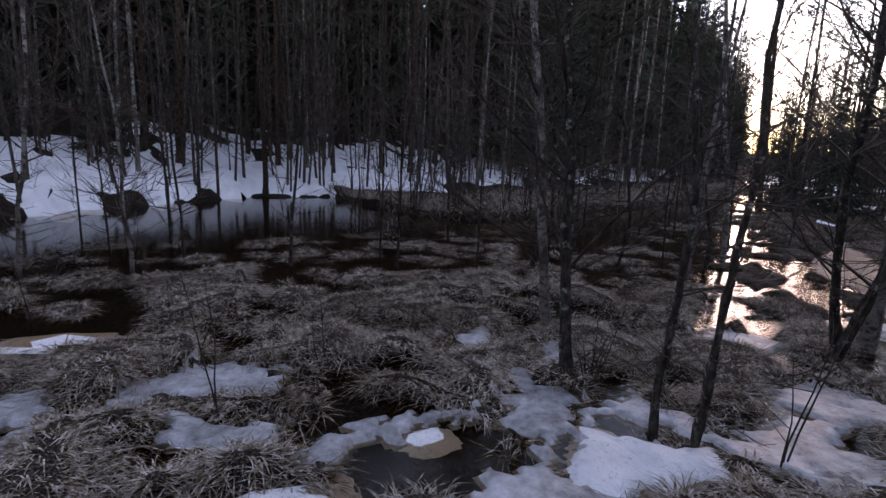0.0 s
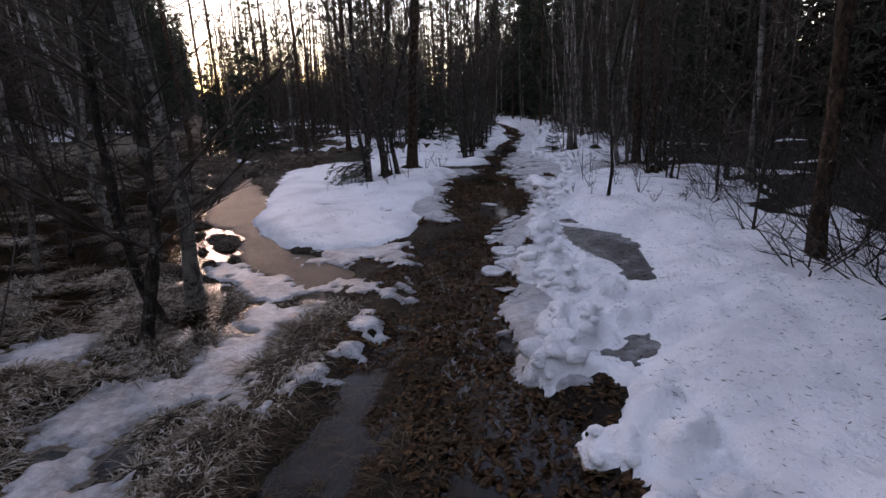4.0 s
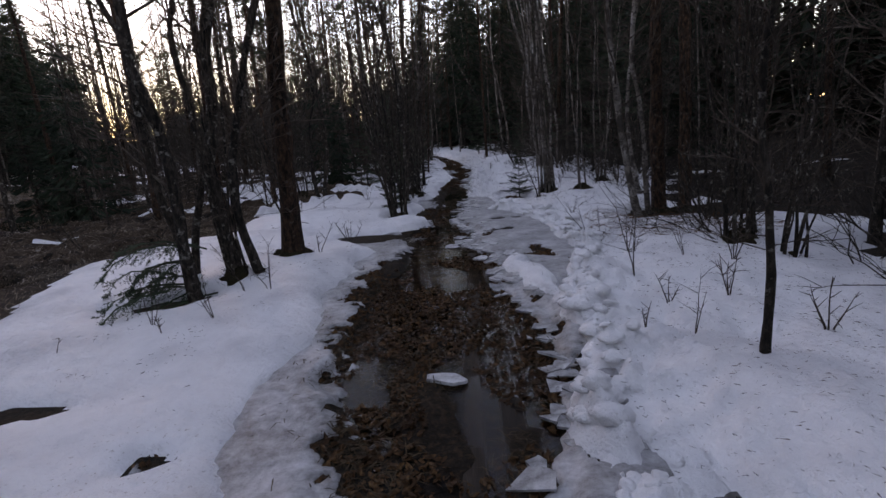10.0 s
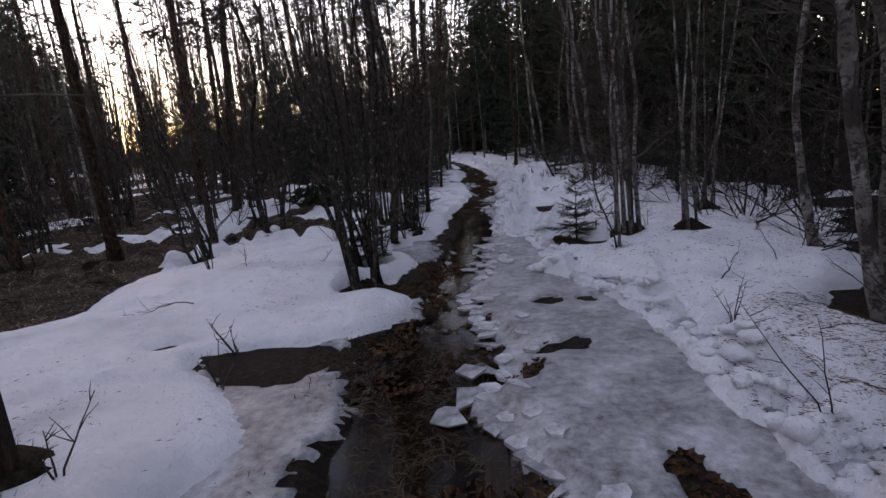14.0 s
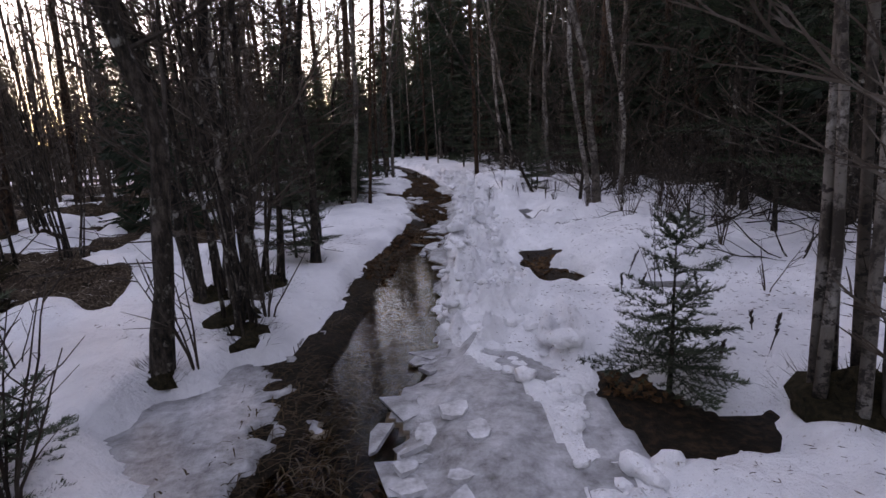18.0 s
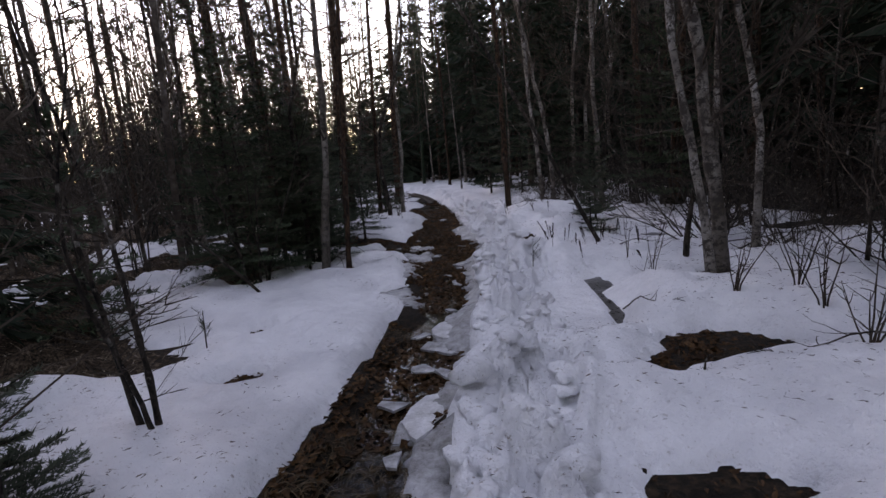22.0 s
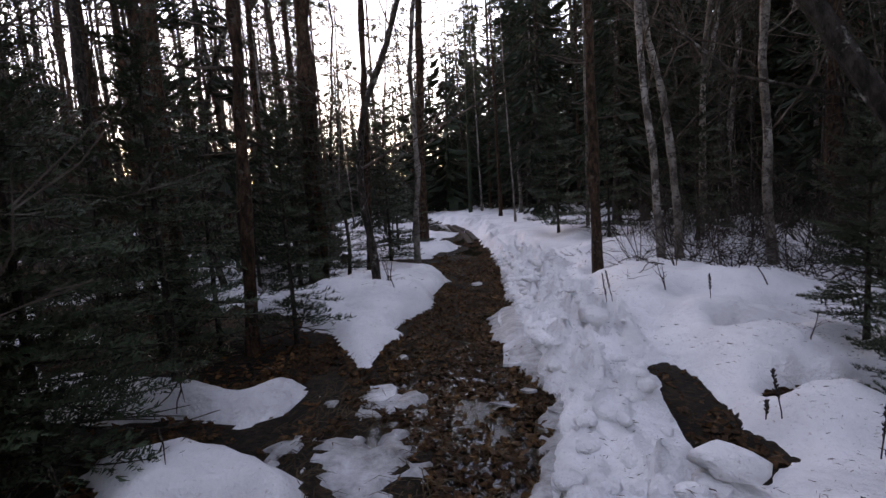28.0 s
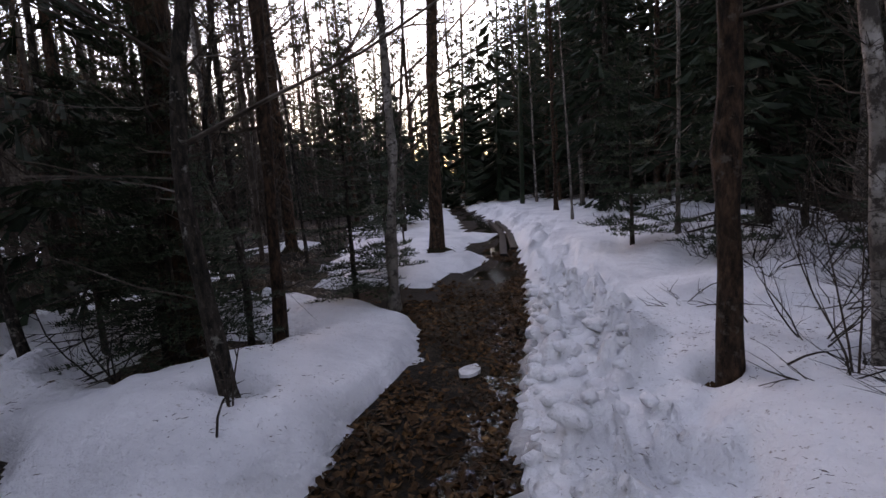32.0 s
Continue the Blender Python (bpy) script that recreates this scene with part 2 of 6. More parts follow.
def water_material():
    m, nt, b = material("brown_water", 0.06, 0.5)
    b.inputs["Base Color"].default_value = (0.42, 0.28, 0.17, 1)
    b.inputs["Transmission Weight"].default_value = 1.0
    b.inputs["IOR"].default_value = 1.22
    relief(nt, b, noisy(nt, coords(nt), 9.0, 4), 0.25, 0.01)
    return m


M_ALDER = lichen_bark("alder_bark", [(0.34, (0.012, 0.0088, 0.007)), (0.5, (0.052, 0.04, 0.032)), (0.68, (0.14, 0.115, 0.096))], (0.24, 0.236, 0.21), 30)
M_PINE = lichen_bark("pine_bark", [(0.36, (0.012, 0.007, 0.005)), (0.5, (0.06, 0.032, 0.02)), (0.66, (0.16, 0.085, 0.052))], (0.1, 0.082, 0.066), 24)
M_BIRCH, M_SNOW, M_ICE, M_POOL, M_MELT, M_WATER = birch_bark(), snow_material(), ice_material(), pool_ice_material(), melt_ice_material(), water_material()


# ---- mesh building ----
class Buf:
    """Gathers vertices and faces of one mesh."""
    def __init__(self):
        self.v, self.f = [], []

    def tube(self, pts, radii, sides=6, cap=False):
        base = len(self.v)
        n = len(pts)
        for i, (p, r) in enumerate(zip(pts, radii)):
            d = (pts[min(i + 1, n - 1)] - pts[max(i - 1, 0)]).normalized()
            a = d.cross(Vector((0.31, 0.95, 0.05)) if abs(d.y) < 0.9 else Vector((1, 0, 0))).normalized()
            c = d.cross(a)
            for k in range(sides):
                w = 2 * math.pi * k / sides
                self.v.append(p + (a * math.cos(w) + c * math.sin(w)) * r)
        for i in range(n - 1):
            for k in range(sides):
                k2 = (k + 1) % sides
                self.f.append((base + i * sides + k, base + i * sides + k2, base + (i + 1) * sides + k2, base + (i + 1) * sides + k))
        if cap:
            self.f.append(tuple(base + (n - 1) * sides + k for k in range(sides)))
            self.f.append(tuple(base + k for k in reversed(range(sides))))

    def ribbon(self, pts, radii):
        """A thin twig as a flat strip."""
        base = len(self.v)
        d = pts[-1] - pts[0]
        s = d.cross(Vector((d.y + 0.3, 0.7 - d.z, d.x))).normalized()
        for p, r in zip(pts, radii):
            self.v += [p - s * r, p + s * r]
        for i in range(len(pts) - 1):
            k = base + 2 * i
            self.f.append((k, k + 1, k + 3, k + 2))

    def tri(self, a, b, c):
        n = len(self.v)
        self.v += [a, b, c]
        self.f.append((n, n + 1, n + 2))

    def quad(self, a, b, c, d):
        n = len(self.v)
        self.v += [a, b, c, d]
        self.f.append((n, n + 1, n + 2, n + 3))

    def mesh(self, name, mat, smooth=True):
        me = bpy.data.meshes.new(name)
        me.from_pydata(self.v, [], self.f)
        me.materials.append(mat)
        if smooth:
            me.polygons.foreach_set("use_smooth", [True] * len(self.f))
        me.update()
        return me


def part(name, buf, mat, parent=None, label="", smooth=True, kind=""):
    ob = new(name, buf.mesh(name, mat, smooth))
    if parent:
        ob.parent = parent
    return tagged(ob, label, kind=kind)


def thing(name, label, category, group=""):
    return tagged(new(name), label, category, group)


# ---- plan of the ground: x across the trail, y along it ----
def lattice(i, j, seed):
    n = (i * 374761393 + j * 668265263 + seed * 69069069) & 0x7FFFFFFF
    n = ((n ^ (n >> 13)) * 1274126177) & 0x7FFFFFFF
    return ((n ^ (n >> 16)) & 0xFFFF) / 65535.0


def vnoise(x, y, seed):
    xi, yi = np.floor(x).astype(np.int64), np.floor(y).astype(np.int64)
    u, w = x - xi, y - yi
    u, w = u * u * (3 - 2 * u), w * w * (3 - 2 * w)
    a, b = lattice(xi, yi, seed), lattice(xi + 1, yi, seed)
    c, d = lattice(xi, yi + 1, seed), lattice(xi + 1, yi + 1, seed)
    return (a * (1 - u) + b * u) * (1 - w) + (c * (1 - u) + d * u) * w


def fbm(x, y, seed, octaves=4):
    t, amp, tot = 0.0, 1.0, 0.0
    for k in range(octaves):
        t = t + amp * vnoise(x * 2 ** k + 17.3 * k, y * 2 ** k - 9.1 * k, seed + k)
        tot += amp
        amp *= 0.5
    return t / tot          # 0 to 1, about 0.5


def smooth(a, b, x):
    t = np.clip((x - a) / (b - a), 0, 1)
    return t * t * (3 - 2 * t)


def line(knots):
    ys, xs = np.array(knots).T
    return lambda y: np.interp(y, ys, xs)


WATER_L = line([(-8, -0.7), (3, -0.7), (5, -0.6), (6, -0.55), (7, -0.65), (8, -0.5), (8.7, -0.5), (9.2, -0.64), (10, -1.0), (10.5, -0.87), (11.8, -0.97), (13.2, -0.78), (14, -0.82), (14.6, -1.0), (15.2, -0.5), (16, -0.6), (18, -0.57), (20, -0.52), (22, -0.42), (23, -0.3), (24, -0.45), (25, -0.5), (26, -0.75), (27, -0.85), (28, -0.75), (29, -0.68), (30, -0.75), (31, -0.95), (33, -1.4), (36, -1.8), (40, -3.0), (48, -6), (80, -16)])
SNOW_L = line([(-8, -9), (6.8, -9), (7.2, -0.9), (7.7, -0.8), (8.2, -0.8), (9, -1.1), (9.65, -1.2), (10.6, -1.06), (11.3, -1.2), (12.6, -1.12), (13.2, -1.0), (13.7, -1.45), (14.2, -1.85), (14.5, -0.95), (14.9, -0.55), (16.2, -1.0), (17, -0.7), (17.8, -0.8), (18.1, -0.6), (19, -0.53), (21, -0.48), (22, -0.45), (23, -0.35), (23.5, -0.8), (24, -0.5), (24.8, -0.55), (25.4, -1.35), (26.5, -1.1), (27, -0.95), (27.6, -0.78), (28.5, -0.7), (29.7, -0.7), (30.7, -0.95), (32, -1.4), (36, -2), (40, -3.3), (80, -17)])
WATER_R = line([(-8, 0.8), (3, 0.8), (3.5, 0.92), (4.3, 0.76), (4.7, 0.5), (5.1, 0.5), (5.6, 0.28), (6.3, 0.5), (6.9, 0.22), (7.3, 0.38), (7.8, 0.12), (8.8, 0.33), (9.9, 0.62), (10.8, 0.6), (11.8, 0.35), (13, 0.36), (13.8, -0.06), (14.4, 0.16), (15.6, -0.22), (17, 0.04), (17.7, -0.08), (18.2, 0.08), (20, 0.06), (20.4, 0.16), (21.2, -0.12), (22.1, 0.18), (22.5, -0.12), (23.4, 0.17), (25.2, 0.1), (26, 0.3), (26.7, 0.25), (27.5, -0.05), (28.4, -0.18), (28.9, 0), (30, -0.14), (31.3, -0.25), (32.7, -0.5), (34.6, -0.9), (38.2, -1.6), (41, -2.4), (48, -5), (80, -14.8)])
SNOW_R = line([(-8, 0.9), (3, 0.9), (4, 0.82), (4.7, 0.58), (5.7, 0.75), (6.2, 0.66), (6.9, 0.44), (7.3, 0.65), (8.3, 0.55), (8.9, 0.66), (9.3, 0.53), (10.2, 0.84), (11.1, 0.82), (11.5, 0.95), (12.4, 1.2), (13, 1.36), (13.7, 1.27), (14.9, 1.2), (15.9, 0.85), (16.3, 0.45), (16.7, 0.53), (17.1, 0.64), (17.7, 0.55), (18.2, 0.25), (18.5, 0.1), (20, 0.09), (20.4, 0.2), (21.2, 0.15), (22.1, 0.25), (23, 0.3), (24.4, 0.3), (25.2, 0.25), (26, 0.36), (26.7, 0.35), (27.5, 0.22), (28.4, 0.1), (28.9, 0.06), (30, -0.1), (31.3, -0.2), (32.7, -0.42), (34.6, -0.75), (38.2, -1.5), (41, -2.3), (48, -4.9), (80, -14.7)])
MARSH = line([(-8, -0.7), (6.6, -0.9), (7.1, -1.9), (7.9, -2.6), (8.5, -3.2), (9, -3.35), (10, -3.6), (12, -5.0), (12.6, -5.5), (14, -5.0), (16, -4.1), (17.5, -3.5), (18.9, -2.2), (20.5, -1.85), (21.5, -1.7), (22.2, -2.0), (22.7, -2.6), (23.3, -2.95), (24.2, -3.0), (25, -2.3), (26, -2.3), (28, -2.4), (29.5, -2.7), (31, -2.4), (34, -3.5), (40, -6), (80, -20)])
BANK_NEAR = line([(-40, -14), (-3.5, -8.0), (-1.0, -9.3), (0.8, -10.0), (2.8, -9.5), (5, -9.1), (7, -8.4), (9.3, -8.8), (13, -9.8), (20, -13.0), (26, -15.7), (34, -21.2), (40, -25.5), (60, -39), (120, -74)])
BANK_FAR = line([(-40, -15), (-8, -10.8), (-2.7, -11.4), (-1.2, -13.0), (0.4, -14.2), (2.6, -15.0), (8.6, -16.2), (13.5, -18.0), (30, -24), (60, -40), (120, -75)])
REED_EDGE = line([(-40, -60), (2.9, -50), (3.6, -17.5), (4.6, -12.5), (5.3, -10.4), (7.5, -9.8), (10, -11.3), (13.5, -11.8), (16, -12.4), (20, -14.3), (26, -17), (34, -22.5), (45, -31), (60, -42), (120, -77)])


def oval(x, y, cx, cy, rx, ry, turn=0.0):
    """Metres inside an ellipse's edge, roughly; negative outside."""
    c, s = math.cos(radians(turn)), math.sin(radians(turn))
    u, w = (x - cx) * c + (y - cy) * s, (y - cy) * c - (x - cx) * s
    return (1 - np.sqrt((u / rx) ** 2 + (w / ry) ** 2)) * min(rx, ry)


def patch(x, y, pts):
    """Metres inside the edge of an outline; negative outside."""
    px, py = np.array(pts).T
    d = np.full(np.shape(x), -9.0)
    box = (x > px.min() - 1) & (x < px.max() + 1) & (y > py.min() - 1) & (y < py.max() + 1)
    u, w = x[box], y[box]
    best, inside = np.full(u.shape, 81.0), np.zeros(u.shape, bool)
    for ax, ay, bx, by in zip(px, py, np.roll(px, -1), np.roll(py, -1)):
        k = np.clip(((u - ax) * (bx - ax) + (w - ay) * (by - ay)) / ((bx - ax) ** 2 + (by - ay) ** 2 + 1e-9), 0, 1)
        best = np.minimum(best, (u - ax - k * (bx - ax)) ** 2 + (w - ay - k * (by - ay)) ** 2)
        if by != ay:
            inside ^= ((ay > w) != (by > w)) & (u < (bx - ax) * (w - ay) / (by - ay) + ax)
    d[box] = np.sqrt(best) * np.where(inside, 1, -1)
    return d


def patches(x, y, outlines):
    d = np.full(np.shape(x), -9.0)
    x0, x1, y0, y1 = np.min(x) - 1, np.max(x) + 1, np.min(y) - 1, np.max(y) + 1
    for o in outlines:
        if any(x0 < px < x1 for px, py in o) and any(y0 < py < y1 for px, py in o) or np.size(x) < 9 and min(p[0] for p in o) < x1 and max(p[0] for p in o) > x0 and min(p[1] for p in o) < y1 and max(p[1] for p in o) > y0:
            d = np.maximum(d, patch(x, y, o))
    return d


# the snow between trail and marsh, from the first pool onwards
LEFT_SNOW = [
    [(-1.15, 7.17), (-1.56, 7.01), (-1.96, 7.12), (-2.35, 7.29), (-2.93, 7.84), (-3.43, 8.53), (-3.6, 9.25), (-3.98, 9.77), (-4.4, 11.35), (-4.7, 12.1), (-5.2, 13.6), (-4.35, 15.03), (-3.84, 15.53), (-4.29, 16.95), (-4.0, 18.28), (-3.5, 19.0), (-2.3, 19.2), (-0.62, 19.3), (-0.65, 18.88), (-0.74, 18.2), (-1.0, 18.1), (-0.95, 17.85), (-1.2, 17.75), (-1.27, 17.4), (-0.9, 17.1), (-0.75, 16.8), (-0.85, 16.4), (-0.93, 15.7), (-0.59, 15.43), (-0.55, 15.11), (-0.9, 14.75), (-1.2, 14.6), (-2.03, 14.5), (-1.95, 14.2), (-1.5, 13.9), (-1.1, 13.3), (-1.28, 12.8), (-1.17, 12.4), (-1.3, 11.5), (-1.1, 10.6), (-1.2, 9.8), (-1.13, 9.15), (-0.95, 8.75), (-0.84, 7.9), (-0.97, 7.48)],
    [(-0.6, 19.07), (-0.63, 19.71), (-0.63, 20.43), (-0.51, 21.14), (-0.5, 21.7), (-0.41, 22.3), (-0.38, 23.5), (-0.72, 23.72), (-0.45, 24.0), (-0.55, 24.6), (-0.6, 25.1), (-1.2, 25.3), (-1.9, 25.3), (-2.6, 24.6), (-3.4, 25.6), (-4.2, 25.9), (-4.2, 25.3), (-3.6, 24.0), (-3.0, 23.1), (-2.4, 22.6), (-1.8, 22.35), (-1.7, 22.1), (-1.8, 21.85), (-2.25, 21.75), (-2.5, 21.3), (-3.3, 21.9), (-3.9, 22.2), (-3.2, 20.9), (-2.6, 19.9), (-2.3, 19.0)],
    [(-0.86, 26.95), (-0.9, 27.42), (-0.79, 27.7), (-0.98, 27.86), (-0.92, 28.2), (-0.74, 28.7), (-0.85, 29.17), (-0.83, 30.2), (-1.15, 30.9), (-1.69, 31.4), (-2.31, 31.7), (-2.91, 32.0), (-3.6, 31.7), (-4.2, 30.8), (-3.8, 29.4), (-2.9, 28.7), (-2.3, 28.6), (-1.9, 28.3), (-1.75, 27.95), (-1.4, 27.8), (-1.25, 27.5)],
    [(-3.1, 26.5), (-2.27, 26.68), (-1.9, 26.58), (-1.43, 26.4), (-1.33, 26.68), (-1.1, 26.59), (-1.05, 26.27), (-1.2, 26.05), (-1.65, 26.15), (-2.6, 25.95)],
    [(-1.35, 25.83), (-1.04, 25.75), (-0.71, 25.59), (-0.56, 25.4), (-1.3, 25.25), (-1.7, 25.6)],
    [(0.45, 12.6), (0.65, 12.75), (0.76, 12.5), (0.68, 12.33), (0.84, 12.15), (0.95, 11.6), (0.85, 11.2), (0.62, 11.5), (0.55, 11.94), (0.45, 12.26)]]
# the drift beside the marsh, small caps of snow, and patches further out
MARSH_SNOW = [[(-1.95, 1.95), (-2.16, 2.23), (-2.07, 2.36), (-1.87, 2.43), (-1.74, 2.54), (-1.69, 2.8), (-1.44, 2.6), (-1.46, 2.32), (-1.51, 2.03), (-1.55, 1.8), (-1.75, 1.8)],
              [(-2.22, 0.15), (-2.27, 0.4), (-2.25, 0.64), (-2.12, 0.8), (-1.8, 0.92), (-1.6, 0.6), (-1.8, 0.1)]]
SNOW_OVALS = [(-2.95, 0.23, 0.09, 0.13, 60), (-3.23, 0.53, 0.13, 0.11, 0), (-4.64, -0.76, 0.26, 0.16, 20), (-2.38, 1.32, 0.14, 0.14, 0),
              (-5.5, 22.3, 1.2, 0.9, 0), (-7.2, 24.0, 1.4, 0.8, 20), (-3.5, 24.6, 0.5, 1.1, 10), (-6.3, 28.5, 1.0, 0.8, 0), (-3.4, 21.3, 0.7, 0.5, 30), (-4.4, 27.5, 0.9, 0.5, 0), (-4.4, 30.2, 0.8, 0.5, 0), (-1.65, 34.1, 0.34, 0.8, 0), (-2.3, 37.4, 0.45, 1.0, 0), (-3.2, 34.0, 0.5, 0.6, 0), (-5.6, 33.0, 0.9, 0.6, 0)]
SNOW_HOLES = [(1.05, 8.63, 0.1, 0.1, 0), (1.25, 3.2, 0.1, 0.2, 40), (-2.85, 9.62, 0.5, 0.1, 12), (-1.5, 9.12, 0.13, 0.1, 0), (-1.2, 21.82, 0.14, 0.1, 15), (-1.1, 15.9, 0.3, 0.25, 0), (-1.28, 16.62, 0.25, 0.25, 0), (-2.75, 11.6, 0.42, 0.2, 25), (-2.42, 14.6, 0.2, 0.1, 10),
              (2.95, 14.8, 0.5, 0.45, 0), (-1.45, 24.95, 0.42, 0.2, 10), (-2.3, 24.5, 0.35, 0.22, 20), (-2.05, 22.5, 0.2, 0.1, 30), (-1.5, 22.75, 0.14, 0.07, 0), (0.62, 8.55, 0.07, 0.12, 0), (0.98, 5.95, 0.06, 0.14, 20), (0.95, 4.35, 0.2, 0.25, 0), (0.95, 3.75, 0.15, 0.12, 0), (1.6, 26.5, 0.18, 0.1, 20), (1.72, 27.4, 0.24, 0.12, 20), (0.95, 29.87, 0.1, 0.1, 0), (2.0, 26.45, 0.25, 0.18, 0), (-1.42, 29.1, 0.1, 0.1, 0), (1.92, 30.2, 0.26, 0.16, 40), (3.05, 30.3, 0.2, 0.15, 0), (2.52, 23.55, 0.2, 0.14, 20)]
HOLLOWS = [[(0.88, 20.79), (1.07, 20.72), (1.24, 20.8), (1.51, 20.53), (1.33, 20.4), (1.02, 19.97), (1.22, 19.86), (1.27, 19.58), (1.12, 19.3), (0.85, 19.2), (0.74, 19.6), (0.85, 20.05), (0.87, 20.38)],
           [(1.19, 21.59), (1.41, 21.89), (1.5, 22.12), (1.86, 22.22), (2.2, 21.98), (2.5, 21.55), (2.04, 21.65), (1.82, 21.66), (1.5, 21.6), (1.33, 21.45)],
           [(0.87, 26.95), (1.04, 27.0), (1.21, 26.66), (1.23, 26.2), (1.26, 25.9), (1.12, 25.72), (0.96, 25.68), (0.86, 26.04), (0.91, 26.37)],
           [(0.82, 17.83), (1.01, 17.95), (1.16, 17.7), (1.25, 17.45), (1.48, 17.45), (1.37, 17.21), (1.14, 17.15), (0.94, 17.21), (0.75, 17.14), (0.75, 17.41)],
           [(-2.4, 29.3), (-2.4, 29.65), (-1.97, 29.86), (-1.96, 30.2), (-2.3, 30.4), (-3.2, 30.3), (-3.05, 29.6)],
           [(-2.35, 27.35), (-1.95, 26.9), (-1.5, 27.0), (-1.6, 27.5), (-2.1, 27.9)]]
SOFT_POOLS = [(1.05, 8.63, 0.1, 0.1, 0), (0.75, 16.65, 0.2, 0.14, 0), (2.6, 25.85, 0.26, 0.2, 0), (1.85, 19.25, 0.18, 0.1, 15), (1.3, 5.0, 0.18, 0.1, 40)]
MELT = [[(1.02, 8.3), (1.2, 8.22), (1.5, 8.12), (1.72, 7.8), (1.68, 7.3), (1.72, 6.8), (1.7, 6.35), (1.5, 6.3), (1.42, 6.8), (1.2, 7.2), (1.02, 7.7)],
        [(0.86, 23.34), (1.13, 23.58), (1.46, 23.75), (1.48, 23.47), (1.36, 23.19), (1.41, 22.78), (1.29, 22.39), (1.02, 22.27), (0.93, 22.68)]]
MARSH_ICE = [[(-3.37, -0.3), (-3.62, -0.03), (-3.82, 0.35), (-3.54, 0.7), (-3.2, 0.72), (-3.16, 0.44), (-3.3, 0.29), (-3.17, 0.19), (-3.37, -0.08)],
             [(-2.92, -0.02), (-3.2, 0.05), (-3.07, 0.19), (-2.95, 0.3), (-2.86, 0.65), (-2.7, 0.57), (-2.6, 0.31), (-2.68, 0.12)],
             [(-2.37, 0.55), (-2.52, 0.74), (-2.58, 1.01), (-2.63, 1.29), (-2.63, 1.6), (-2.47, 1.7), (-2.47, 1.44), (-2.48, 1.19), (-2.43, 0.9)],
             [(-2.88, 2.14), (-2.96, 2.37), (-2.62, 2.3), (-2.42, 2.39), (-2.18, 2.29), (-1.92, 1.96), (-1.77, 1.69), (-1.82, 1.47), (-1.97, 1.58), (-2.07, 1.74), (-2.17, 1.73), (-2.48, 1.95)],
             [(-1.82, 1.2), (-1.95, 1.36), (-1.98, 1.58), (-1.84, 1.68), (-1.77, 1.86), (-1.4, 1.8), (-1.4, 1.3)],
             [(-2.26, 2.43), (-2.28, 2.8), (-1.83, 2.94), (-1.71, 3.07), (-1.72, 3.62), (-1.28, 3.46), (-1.02, 3.23), (-1.09, 2.97), (-1.38, 3.05), (-1.56, 2.8), (-1.8, 2.6)],
             [(-3.24, 2.65), (-3.28, 3.0), (-2.9, 2.84), (-2.86, 2.55)],
             [(-3.68, -0.95), (-3.72, -0.66), (-3.4, -0.64), (-3.14, -0.54), (-3.05, -0.76)],
             [(-3.7, 2.13), (-3.8, 2.52), (-3.54, 2.49), (-3.46, 2.21)],
             [(-2.07, 3.79), (-1.95, 4.13), (-1.64, 4.16), (-1.54, 4.44), (-1.36, 4.05), (-1.5, 3.81), (-1.76, 3.77)]]
EDGE_ICE = [[(-2.95, 4.28), (-2.95, 4.63), (-2.82, 4.82), (-2.45, 4.9), (-2.36, 4.55), (-2.53, 4.33), (-2.72, 4.1)],
            [(-2.1, 3.9), (-1.86, 4.22), (-1.61, 4.5), (-1.52, 5.12), (-1.76, 5.54), (-1.12, 5.58), (-1.16, 5.14), (-1.16, 4.51), (-0.84, 4.13), (-1.04, 4.1), (-1.36, 4.01), (-1.4, 3.87), (-1.75, 4.0)],
            [(-0.8, 4.44), (-0.64, 4.65), (-0.67, 5.45), (-0.53, 5.56), (-0.48, 5.08), (-0.53, 4.55), (-0.7, 4.34)],
            [(-1.74, 3.64), (-1.23, 3.5), (-0.84, 3.39), (-0.66, 3.11), (-0.68, 2.96), (-0.96, 2.96), (-1.22, 3.24), (-1.48, 3.26)],
            [(-1.92, 3.04), (-1.74, 3.22), (-1.46, 3.23), (-1.42, 3.03), (-1.66, 2.88)],
            [(-1.72, 6.65), (-1.82, 7.0), (-1.51, 7.15), (-1.02, 7.4), (-0.75, 7.45), (-0.66, 6.96), (-0.52, 6.69), (-0.69, 6.49), (-1.01, 6.8), (-1.26, 6.66)],
            [(-1.16, 5.95), (-1.18, 6.22), (-0.86, 6.2), (-0.65, 5.92), (-0.56, 6.17), (-0.58, 6.4), (-0.42, 6.2), (-0.48, 5.72), (-0.8, 5.76)],
            [(-2.75, 6.45), (-2.43, 6.58), (-1.75, 6.21), (-1.45, 5.93), (-1.4, 5.65), (-1.75, 5.6), (-2.24, 5.98)],
            [(-1.2, 9.5), (-0.73, 9.48), (-0.48, 8.86), (-0.5, 8.46), (-0.9, 8.5), (-1.0, 9.0)]]
